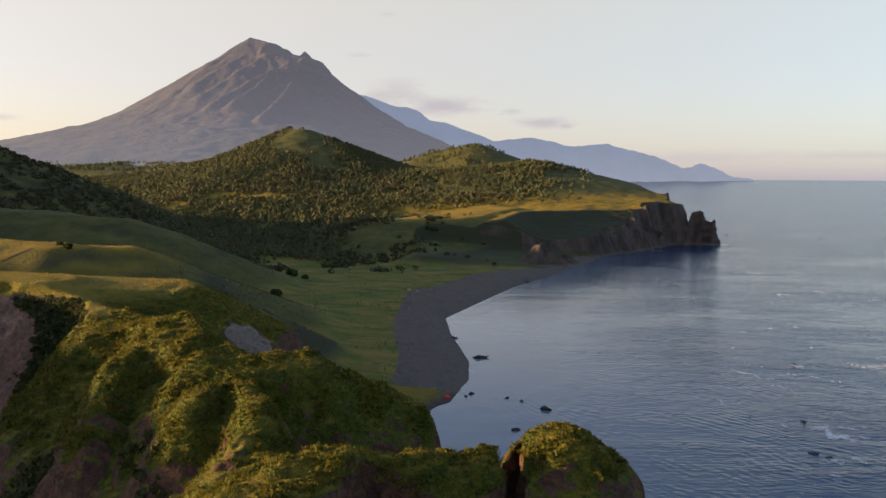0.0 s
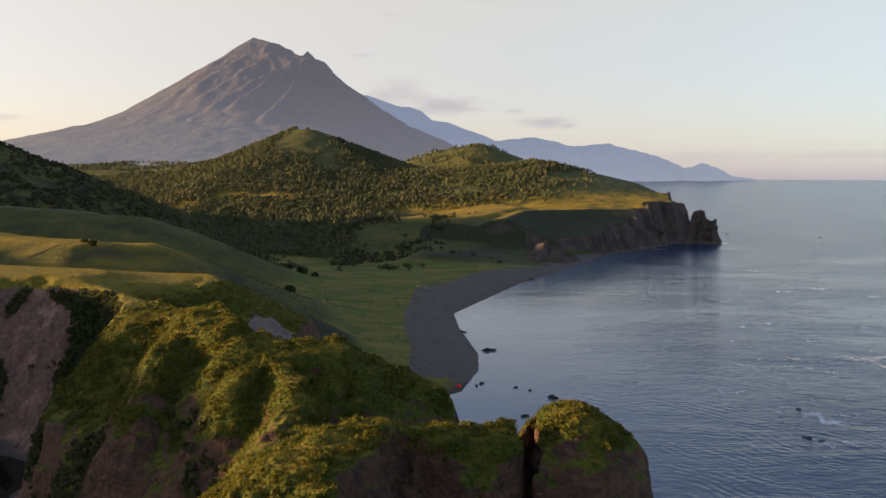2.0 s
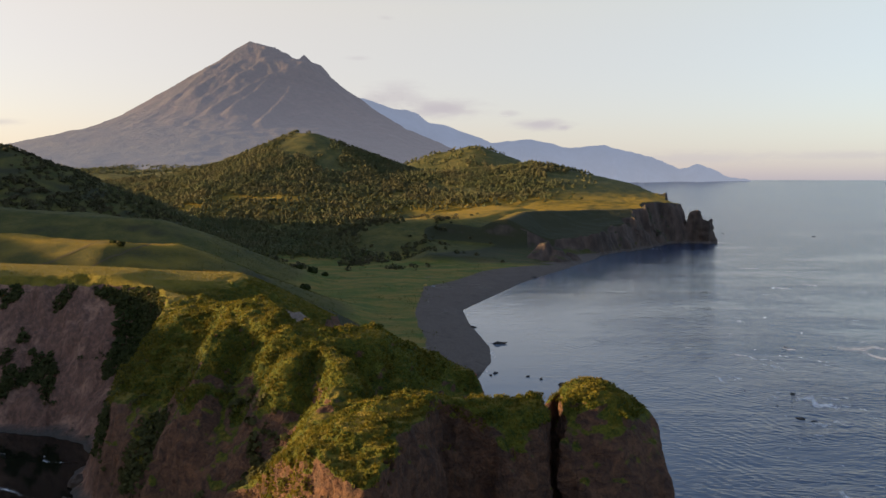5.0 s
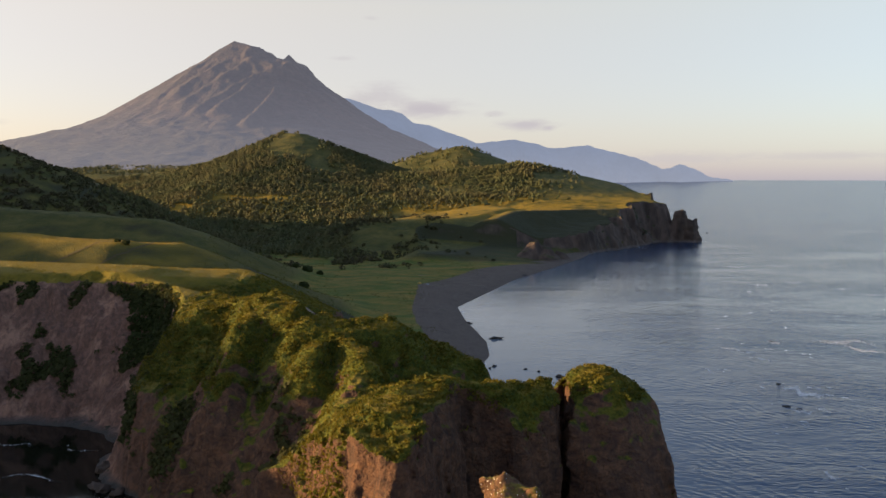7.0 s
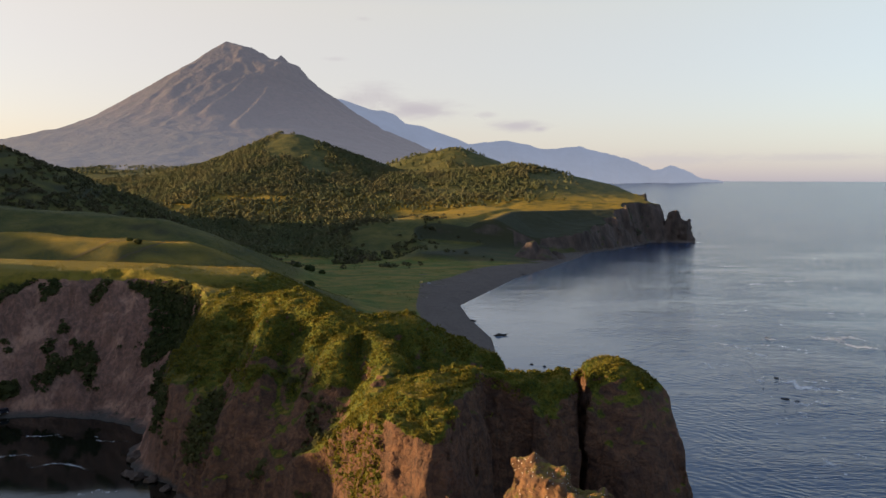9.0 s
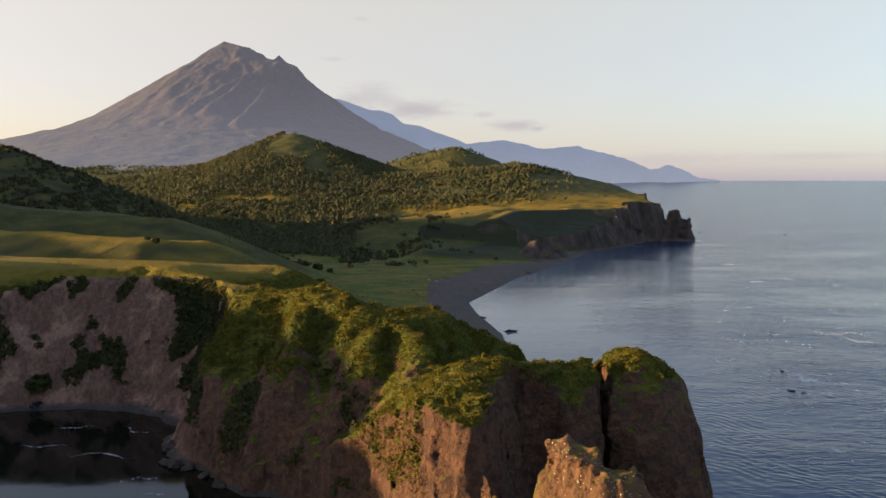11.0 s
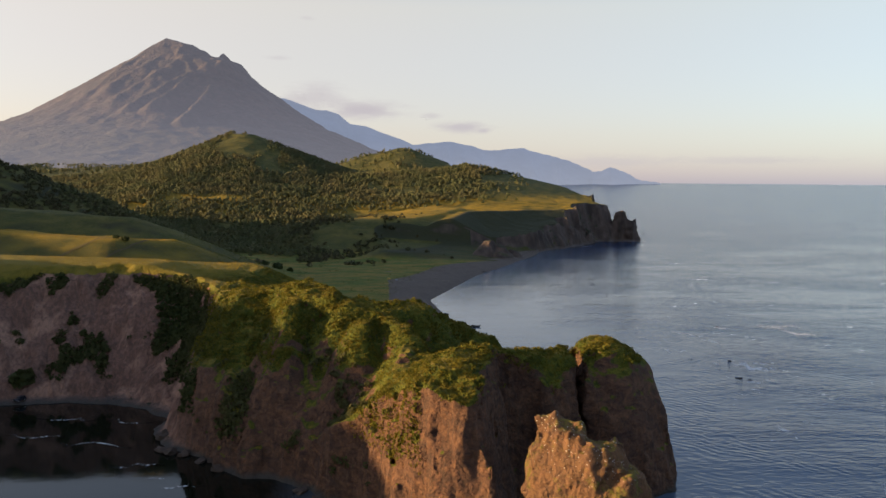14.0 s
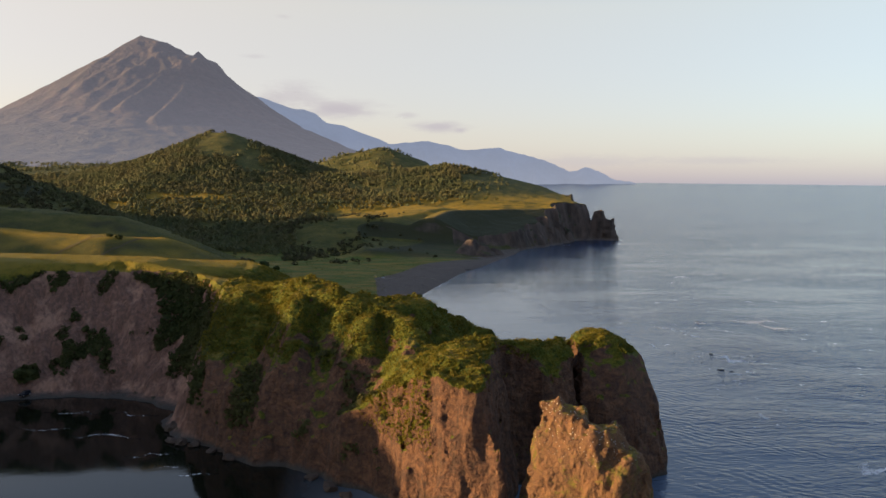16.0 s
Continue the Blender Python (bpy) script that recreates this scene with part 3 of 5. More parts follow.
def bareness(v, lean_bare=0.0):
    """How far a point lies on a bare rock or earth face, from 0 to 1."""
    x, y, z = v[:, 0], v[:, 1], v[:, 2]
    d = coast_distance(x, y, COAST)
    wall = d - inset(x, y) * z - rounding(x, y) * np.maximum(z - 14, 0) ** 2
    top = near_top(x, y) - z
    rag = fbm(x / 6, y / 6, z / 9, 3)
    b = smooth(1.5, -1.5, wall - 1.6 * top + rag * 3.0)
    turf = 60 - 34 * smooth(-33, -46, x) * smooth(-104, -92, x)          # grass holds on above this height
    b = b * smooth(turf + 4, turf - 4, z + rag * 7)
    b = np.maximum(b, smooth(33, 28, z + rag * 9) * smooth(-90, -82, x) * smooth(-12, -20, x) * smooth(175, 165, y))
    b = np.maximum(b, smooth(31, 24, z + rag * 5) * smooth(-16, -6, x) * smooth(146, 154, y) * smooth(215, 200, y))
    b = b * (1 - 0.9 * smooth(14, 23, z + rag * 7) * smooth(-17, -23, x) * smooth(-42, -36, x) * smooth(92, 98, y) * smooth(132, 124, y))
    b = np.maximum(b, smooth(34.5, 31.5, z + rag * 3) * smooth(14, 20, x) * smooth(165, 158, y))
    b = b * (1 - smooth(-90, -98, x) * smooth(41.5, 44, z))
    scar = smooth(10, 6, np.hypot(x + 58, (y - 266) * 0.8) + rag * 2)
    return np.maximum(b, 2.2 * scar)


def with_mask(me, values):
    me.attributes.new("bare", "FLOAT", "POINT").data.foreach_set("value", np.asarray(values, np.float32))
    return me


land_v, land_q = promontory()
land_bare = bareness(land_v)
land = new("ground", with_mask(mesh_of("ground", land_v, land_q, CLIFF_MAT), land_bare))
tagged(land, "grassy promontory with brown rock cliffs above the sea", "headland", kind="structure")


# ---- the sea stack in front ----
def stack(cx, cy, pts, cell, seed):
    xs, ys, zs = np.arange(cx - 22, cx + 22, cell), np.arange(cy - 24, cy + 18, cell), np.arange(-2, 40, cell)
    gx, gy, gz = np.meshgrid(xs, ys, zs, indexing="ij")
    f = np.full(gx.shape, -99.0)
    for x, y, top, r0, r1 in pts:
        r = r0 + (r1 - r0) * np.clip(1 - gz / top, 0, 1)
        f = smax(f, -smax(-(r - np.hypot(gx - x, gy - y)), -(top - gz), 3.0), 2.5)
    f += fbm(gx / 7 + seed, gy / 7, gz / 14, 3, 0.5) * 1.1 - np.abs(fbm(gx / 5, gy / 5 + seed, gz / 14, 2)) * 1.0 + 0.4 + fbm(gx / 1.7, gy / 1.7, gz / 2.4 + seed, 2) * 0.35
    skin = np.abs(f) < 3.5
    bend = fbm(gx[skin] / 5, gy[skin] / 5, gz[skin] / 5, 2) * 1.3
    tone, joint = blocks((gx[skin] + bend) / 3.2, (gy[skin] - bend) / 3.2, (gz[skin] + bend) / 7.5, seed)
    tone2, _ = blocks((gx[skin] - bend) / 1.3, (gy[skin] + bend) / 1.3, (gz[skin] + bend) / 1.7, seed)
    f[skin] += tone * 0.45 - 0.2 * smooth(0.2, 0.0, joint) + tone2 * 0.15
    return surface_nets(f.astype(np.float32), xs[0], ys[0], zs[0], cell)


stack_v, stack_q = stack(12, 84, [(6, 89, 32.6, 3.0, 8), (10, 86, 31, 4.5, 9), (14.5, 83, 27.5, 5.5, 9), (19.5, 79.5, 23, 5, 8)], 0.42, 4)
rock = new("sea_rock", with_mask(mesh_of("sea_rock", stack_v, stack_q, STACK_MAT), np.full(len(stack_v), 1.3)))
tagged(rock, "orange-brown weathered rock stack flecked with white", "rock stack")


# ---- the land behind ----
def outside(gx, gy, gz):
    inner = (gx > X0 + 4) & (gx < X1 - 8) & (gy > Y0 + 4) & (gy < Y1 - 6)
    cape_box = (gx > HX0 + 4) & (gx < HX1 - 8) & (gy > HY0 + 4) & (gy < HY1 - 8)
    return ~inner & ~cape_box & (gz > -8)


def headland(cell=1.6):
    xs, ys, zs = np.arange(HX0, HX1, cell), np.arange(HY0, HY1, cell), np.arange(-3, 100, cell)
    gx, gy = np.meshgrid(xs, ys, indexing="ij")
    calm = smooth(HX0 + 2, HX0 + 24, gx) * smooth(HY1 - 2, HY1 - 24, gy) * smooth(HY0 + 2, HY0 + 20, gy)
    wob = (1 - 2 * np.abs(fbm(gx / 34, gy / 34, 3.0, 3))) * 6 * smooth(800, 850, gy) - 2
    d = coast_distance(gx, gy, COAST) + wob * smooth(770, 840, gy)
    top = near_top(gx, gy) + fbm(gx / 30, gy / 30, 1.0, 3) * 0.7 * calm
    lean = inset(gx, gy)
    z = zs[None, None, :]
    wall = d[:, :, None] - lean[:, :, None] * z
    f = -smax(-(top[:, :, None] - z), -wall, 1.5).astype(np.float32)
    # the broken rocks at the point
    for x, y, r, t, taper in ((300, 1006, 10, 41, 0.5), (312, 1001, 10, 28, 0.45), (319, 998, 7, 15, 0.6), (80, 748, 15, 21, 1.0), (93, 740, 12, 14, 0.95), (70, 736, 10, 11, 0.95), (108, 754, 9, 9, 0.9)):
        q = r * (1.3 - taper * np.clip(z / t, 0, 1) ** (2.6 - 1.5 * taper)) - np.hypot(gx - x, gy - y)[:, :, None]
        f = smax(f, np.minimum(q, t - z), 2.0).astype(np.float32)
    near = np.argwhere(np.abs(f) < 9)
    px, py, pz = xs[near[:, 0]], ys[near[:, 1]], zs[near[:, 2]]
    cliffy = smooth(4.0, -1.0, wall[tuple(near.T)] - (top[near[:, 0], near[:, 1]] - pz)) * smooth(770, 820, py)
    cliffy = np.maximum(cliffy, smooth(28, 20, np.hypot(px - 85, py - 742)) * smooth(3, 6, pz))
    n = cliffy * (fbm(px / 16, py / 16, pz / 30, 4, 0.55) * 4.0 - np.abs(vnoise(px / 11, py / 11, pz / 70)) * 4.5 + 1.6 + fbm(px / 6, py / 6, pz / 4, 2) * 1.0)
    n += (1 - cliffy) * fbm(px / 6, py / 6, pz / 6, 2) * 0.5
    f[tuple(near.T)] += n * smooth(-1, 3, pz) * calm[near[:, 0], near[:, 1]]
    return surface_nets(f, HX0, HY0, -3, cell)


head_v, head_q = headland()
head_bare = smooth(2.0, -2.0, (coast_distance(head_v[:, 0], head_v[:, 1], COAST) - inset(head_v[:, 0], head_v[:, 1]) * head_v[:, 2]) - 3 + fbm(head_v[:, 0] / 15, head_v[:, 1] / 15, head_v[:, 2] / 15, 3) * 4)
cape = new("ground_headland", with_mask(mesh_of("ground_headland", head_v, head_q, GROUND_MAT), head_bare))
tagged(cape, "grassy headland with dark rock cliffs above the sea", "headland", kind="structure")


def with_sand(me):
    """Marks the beach, from its inner edge out to the water."""
    co = np.empty(len(me.vertices) * 3, np.float32)
    me.vertices.foreach_get("co", co)
    x, y, z = co.reshape(-1, 3).T
    inner = np.interp(y, [280, 293, 349, 385, 430, 535, 573, 631, 660, 683, 720], [-12, -13, -15, -21, -26, -27, -6, 16, 37, 62, 110])
    sand = smooth(-3, 3, x - inner) * smooth(8, 6, z) * smooth(270, 285, y) * smooth(740, 700, y)
    # mark of the escarpment beyond its crest, where shade is painted in
    crest = np.interp(y, [672, 715, 750, 875, 925, 945, 1005], [-55, -20, 8, 67, 150, 215, 276])
    scarp = smooth(-1, 5, x - crest) * smooth(680, 700, y) * smooth(1040, 1005, y)
    me.attributes.new("slope_shade", "FLOAT", "POINT").data.foreach_set("value", scarp.astype(np.float32))
    me.attributes.new("sand", "FLOAT", "POINT").data.foreach_set("value", sand.astype(np.float32))
    return me


with_sand(cape.data)
mid = new("ground_valley", with_sand(mesh_of("ground_valley", *sheet(np.arange(-900, 420, 4.0), np.arange(26, 1420, 4.0), ground_height, outside), GROUND_MAT)))
tagged(mid, "green valley meadow with a dark sand beach and grassy headland", "land", kind="structure")
far = new("ground_hills", mesh_of("ground_hills", *sheet(np.arange(-2600, 640, 16.0), np.arange(1412, 3600, 16.0), ground_height, lambda x, y, z: z > -6), GROUND_MAT))
tagged(far, "wooded hills and plain at the foot of the volcano", "hills", kind="structure")


# ---- the volcano ----
VX, VY, VZ = -1279.0, 4600.0, 884.0


def volcano_height(x, y):
    dx, dy = x - VX, y - VY
    r = np.hypot(dx, dy)
    a = np.arctan2(dy, dx)
    left = np.interp(r, [0, 100, 199, 465, 714, 930, 1262, 1461, 2000, 2600, 3200], [0, -64, -133, -305, -461, -546, -630, -690, -770, -825, -880])
    right = np.interp(r, [0, 83, 150, 232, 272, 330, 425, 475, 574, 640, 707, 807, 906, 1040, 1172, 1400, 1800, 3200], [0, -26, -46, -84, -110, -116, -152, -216, -296, -330, -382, -446, -505, -564, -622, -690, -800, -900])
    side = smooth(0.35, 0.97, np.cos(a))
    h = VZ + left * (1 - side) + right * side
    for sx, top, steep in ((0, 884, 0.85), (318, 806, 1.1), (640, 556, 0.8)):
        h = smax(h, top - steep * np.hypot(dx - sx, dy * 0.8), 4)
    gully = np.abs(vnoise(a * 9 + fbm(x / 260, y / 260) * 0.5, r / 700, 2.0)) + 0.55 * np.abs(vnoise(a * 23 + fbm(x / 120, y / 120) * 0.4, r / 300, 5.0))
    h = h + (2 - gully * 9) * smooth(40, 330, r) * smooth(1700, 600, r)
    for line, steep in (([(40, -60, -50), (70, -110, -84), (150, -200, -135), (225, -330, -228), (170, -540, -360), (110, -700, -430)], 0.9),
                        ([(180, -160, -150), (270, -300, -245), (335, -420, -318), (320, -600, -410), (285, -860, -520)], 0.85),
                        ([(60, -100, -84), (-40, -290, -196), (-150, -480, -322)], 0.75),
                        ([(140, -200, -140), (30, -400, -262), (-80, -600, -390)], 0.75),
                        ([(215, -330, -232), (90, -540, -358), (0, -700, -448)], 0.75),
                        ([(-60, -60, -64), (-140, -250, -186), (-250, -500, -362)], 0.7)):
        h = smax(h, ridge(x, y, [(VX + px, VY + py, VZ + pz + 10) for px, py, pz in line], 3, steep), 6)
    crag = (1 - 2 * np.abs(vnoise(x / 46, y / 46, 4.0))) * 8 * smooth(900, 250, r) * smooth(20, 140, r) * smooth(-0.2, 0.5, np.cos(a))
    return h + crag + fbm(x / 90, y / 90, 0, 4) * 6 * smooth(20, 200, r)


def on_disc(x, y, z):
    return (np.hypot(x, y) < 4985) & (z > 20)


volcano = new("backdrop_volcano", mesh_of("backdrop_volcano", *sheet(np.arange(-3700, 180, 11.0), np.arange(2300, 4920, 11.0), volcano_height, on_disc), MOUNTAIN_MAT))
tagged(volcano, "brown conical volcano with gullied slopes and twin summits", "mountain", kind="structure")

# ---- the far range, beyond everything ----
def far_range(x, y):
    b, r = np.degrees(np.arctan2(x - 16, y)), np.hypot(x, y)
    crest = np.interp(b, [-9, -6.8, -3.9, -3.1, -0.2, 1.5, 3.9, 6.8, 9.6, 12.7, 14.8, 15.9, 17.9, 19.4, 21],
                      [500, 467, 391, 339, 287, 218, 242, 194, 207, 131, 62, 97, 21, -4, -90])
    return crest + 82 + fbm(x / 160, y / 160, 0, 4) * 10 - 60 * np.abs(vnoise(b * 1.1, r / 500, 3.0)) * smooth(4780, 4500, r) - 0.5 * np.abs(r - 4800)


rx = np.arange(-700, 2100, 14.0)
ry = np.arange(4100, 4960, 14.0)
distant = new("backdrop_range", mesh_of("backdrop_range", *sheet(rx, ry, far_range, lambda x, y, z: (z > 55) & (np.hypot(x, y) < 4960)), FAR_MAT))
tagged(distant, "blue hazy mountain range along the far coast", "mountains", kind="structure")


# ---- trees of the valley and hills ----
CUBE = np.array([(x, y, z) for x in (-1, 1) for y in (-1, 1) for z in (-1, 1)]) / 1.6
CUBE_SIDES = ((0, 1, 3, 2), (4, 6, 7, 5), (0, 4, 5, 1), (2, 3, 7, 6), (0, 2, 6, 4), (1, 5, 7, 3))


def tree_template(seed, clumps=4, sprays=4):
    """A tree one metre high: a tapered trunk, lumpy clumps of leaves up its crown, and sprays that break the outline."""
    g = np.random.default_rng(seed)
    v, q = [], []
    slim, peak = 0.22 + 0.13 * g.random(), 0.25 + 0.6 * g.random()
    for i in range(clumps):
        u = (i + 0.5 * g.random()) / clumps
        wide = slim * (1 - u ** (1 + 2 * peak)) + 0.03
        ang = g.random() * 6.283 + i * 2.4
        c = np.array([math.cos(ang) * wide * 0.6, math.sin(ang) * wide * 0.6, 0.3 + 0.6 * u])
        k = len(v)
        v += list(c + CUBE * (1 + 0.35 * g.normal(size=(8, 1))) * (wide * 0.75 + 0.05, wide * 0.75 + 0.05, 0.15))
        q += [tuple(k + n for n in side) for side in CUBE_SIDES]
    for i in range(sprays):
        u, ang = g.random(), g.random() * 6.283
        wide = slim * (1 - u ** (1 + 2 * peak)) * 1.25 + 0.04
        c = np.array([math.cos(ang) * wide, math.sin(ang) * wide, 0.28 + 0.68 * u])
        a, b = g.normal(size=3) * 0.06, g.normal(size=3) * 0.06
        k = len(v)
        v += [c - a, c - b, c + a, c + b]
        q.append((k, k + 1, k + 2, k + 3))
    for i in range(3):
        a0, a1 = i * 2.094, (i + 1) * 2.094
        k = len(v)
        v += [np.array([math.cos(a0) * .025, math.sin(a0) * .025, 0]), np.array([math.cos(a1) * .025, math.sin(a1) * .025, 0]),
              np.array([math.cos(a1) * .012, math.sin(a1) * .012, .6]), np.array([math.cos(a0) * .012, math.sin(a0) * .012, .6])]
        q.append((k, k + 1, k + 2, k + 3))
    return np.array(v), np.array(q)


def scatter(places, sizes, templates, seed):
    g = np.random.default_rng(seed)
    verts, quads, n = [], [], 0
    pick = g.integers(0, len(templates), len(places))
    turn = g.random(len(places)) * 6.283
    for i, (tv, tq) in enumerate(templates):
        sel = np.flatnonzero(pick == i)
        if not len(sel):
            continue
        c, s = np.cos(turn[sel])[:, None], np.sin(turn[sel])[:, None]
        x = (tv[None, :, 0] * c - tv[None, :, 1] * s) * sizes[sel, None]
        y = (tv[None, :, 0] * s + tv[None, :, 1] * c) * sizes[sel, None]
        z = tv[None, :, 2] * sizes[sel, None]
        v = np.stack([x, y, z], -1) + places[sel][:, None, :]
        verts.append(v.reshape(-1, 3))
        quads.append((tq[None] + (np.arange(len(sel)) * len(tv))[:, None, None]).reshape(-1, 4) + n)
        n += v.shape[0] * v.shape[1]
    return np.concatenate(verts), np.concatenate(quads)


def wooded(x, y):
    """Where trees stand, from 0 to 1."""
    z = land_top(x, y)
    w = smooth(660, 760, y + 0.25 * (x + 150)) * smooth(20, -40, x + 85)
    hill = smooth(965, 1020, y) * smooth(230, 80, x + 0.25 * (1250 - y))
    w = np.maximum(w, hill)
    w = w * (1 - smooth(-330, -380, x) * smooth(960, 860, y))
    w = w * (1 - smooth(75, 45, np.hypot((x + 275) * 1.2, (y - 1330) * 0.8)))
    w = w * smooth(-0.45, -0.1, vnoise(x / 45, y / 45, 7.0) + 0.3)
    return w, z


g = np.random.default_rng(11)
tx, ty = g.uniform(-760, 260, 32000), g.uniform(640, 1420, 32000)
keep, tz = wooded(tx, ty)
ok = (g.random(len(tx)) < keep) & (np.abs(np.degrees(np.arctan2(tx + 10, ty + 40))) < 34)
tx, ty = tx[ok], ty[ok]
tz = ground_height(tx, ty) - 0.4
TREES = [tree_template(s) for s in range(12)]
places = np.stack([tx, ty, tz], -1)
forest = new("forest", mesh_of("forest", *scatter(places, g.uniform(4.6, 8.6, len(tx)), TREES, 3), LEAF_MAT, False))
tagged(forest, "dense mixed wood of dark green and olive trees", "forest", kind="stuff")

fx, fy = g.uniform(-1500, 230, 9000), g.uniform(1425, 2900, 9000)
fk = (g.random(len(fx)) < smooth(-0.4, 0.0, vnoise(fx / 80, fy / 80, 2.0)) * smooth(20, -40, fx - 120 + 0.03 * (fy - 1425))) & (fx > -0.66 * fy)
fx, fy = fx[fk], fy[fk]
far_wood = new("far_forest", mesh_of("far_forest", *scatter(np.stack([fx, fy, ground_height(fx, fy) - 0.5], -1), g.uniform(8, 13, len(fx)), [tree_template(s, 3, 2) for s in range(20, 26)], 4), LEAF_MAT, False))
tagged(far_wood, "distant dark forest below the volcano", "forest", kind="stuff")


# ---- helpers for the smaller things ----
def part(name, bm, material, parent, label=""):
    me = bpy.data.meshes.new(name)
    bm.to_mesh(me)
    bm.free()
    me.materials.append(material)
    ob = new(name, me)
    ob.parent = parent
    if label:
        ob["label"] = label
    return ob


def plain(name, colour, rough=0.9, spread=0.35, scale=3.0):
    m = Nodes(name)
    n = m.noise(scale, 5, 0.6)
    return m.done(m.mix(n, [c * (1 - spread) for c in colour], [c * (1 + spread) for c in colour]), rough, n, 0.4, 0.05)


def ball(bm, centre, size, seed, rough=0.25, detail=2):
    """A lumpy stone-like body."""
    made = bmesh.ops.create_icosphere(bm, subdivisions=detail, radius=1.0)["verts"]
    for v in made:
        k = 1 + rough * noise.noise(v.co * 1.3 + Vector((seed, seed * 2, 0))) + rough * 0.5 * noise.noise(v.co * 3.1 + Vector((0, seed, seed)))
        v.co = Vector((v.co.x * k * size[0], v.co.y * k * size[1], v.co.z * k * size[2])) + Vector(centre)
    return made


def tube(bm, a, b, ra, rb, sides=7):
    """A tapered rod from a to b."""
    a, b = Vector(a), Vector(b)
    q = (b - a).to_track_quat("Z", "Y")
    rings = []
    for c, r in ((a, ra), (b, rb)):
        rings.append([bm.verts.new(c + q @ Vector((math.cos(i * 6.2832 / sides) * r, math.sin(i * 6.2832 / sides) * r, 0))) for i in range(sides)])
    for i in range(sides):
        j = (i + 1) % sides
        bm.faces.new((rings[0][i], rings[0][j], rings[1][j], rings[1][i]))
    bm.faces.new(rings[1])
    bm.faces.new(rings[0][::-1])


WET_ROCK = plain("wet_dark_rock", (0.025, 0.023, 0.022), 0.5)
DRY_ROCK = plain("grey_brown_rock", (0.06, 0.045, 0.037), 0.9)
WOOD = plain("grey_driftwood", (0.2, 0.18, 0.16), 0.9)
BARK = plain("bark", (0.06, 0.045, 0.035), 0.95)
RED_CLOTH = plain("red_cloth", (0.7, 0.03, 0.03), 0.7, 0.1)
YELLOW_CLOTH = plain("yellow_cloth", (0.35, 0.25, 0.07), 0.7, 0.1)
GREY_CLOTH = plain("grey_cloth", (0.22, 0.24, 0.27), 0.7, 0.1)
GRASS_MAT = make_leaves("tussock_grass", (0.038, 0.062, 0.006), (0.16, 0.135, 0.013), (0.2, 0.14, 0.016), 0.2)
SCRUB_MAT = make_leaves("scrub_leaves", (0.022, 0.037, 0.011), (0.05, 0.063, 0.017))
HERB_MAT = make_leaves("herb_leaves", (0.036, 0.06, 0.007), (0.115, 0.108, 0.013), (0.15, 0.112, 0.016), 0.25)
THICKET_MAT = make_leaves("thicket_leaves", (0.045, 0.05, 0.024), (0.08, 0.08, 0.036), (0.085, 0.07, 0.04))


# ---- grass tussocks on the promontory ----
def tuft_template(seed, blades=5):
    h = np.random.default_rng(seed)
    v, q = [], []
    for i in range(blades):
        a = h.random() * 6.283
        out, up, wide = 0.5 + 0.4 * h.random(), 0.45 + 0.5 * h.random(), 0.16 + 0.1 * h.random()
        side = np.array([-math.sin(a), math.cos(a), 0]) * wide
        way = np.array([math.cos(a), math.sin(a), 0])
        base, tip = way * 0.12 - (0, 0, 0.12), way * out + (0, 0, up)
        k = len(v)
        v += [base - side, base + side, tip + side * 0.4, tip - side * 0.4]
        q.append((k, k + 1, k + 2, k + 3))
    return np.array(v), np.array(q)


h = np.random.default_rng(5)
grassy = np.flatnonzero((land_bare < 0.35) & (land_v[:, 2] > 7) & (land_v[:, 1] < 300) & ~((land_v[:, 0] < -84) & (land_v[:, 2] > 40)))
pick = h.choice(grassy, min(46000, len(grassy)), replace=False)
tufts = new("tussock_grass", mesh_of("tussock_grass", *scatter(land_v[pick] + h.normal(size=(len(pick), 3)) * (0.3, 0.3, 0.0), h.uniform(0.24, 0.62, len(pick)), [tuft_template(s, 4) for s in range(6)], 8), GRASS_MAT, False))
tagged(tufts, "wind-combed golden green grass tussocks on the promontory", "grass", kind="stuff")


# ---- long grass on the terraces and the meadow ----
TERRACE_GRASS = make_leaves("golden_grass", (0.085, 0.08, 0.008), (0.2, 0.145, 0.012), (0.25, 0.16, 0.014), 0.05)
MEADOW_GRASS = make_leaves("meadow_grass", (0.045, 0.075, 0.01), (0.09, 0.09, 0.016), (0.1, 0.075, 0.018), 0.03)
def upright(seed):
    v, q = tuft_template(seed, 3)
    return v * (0.6, 0.6, 1.5), q


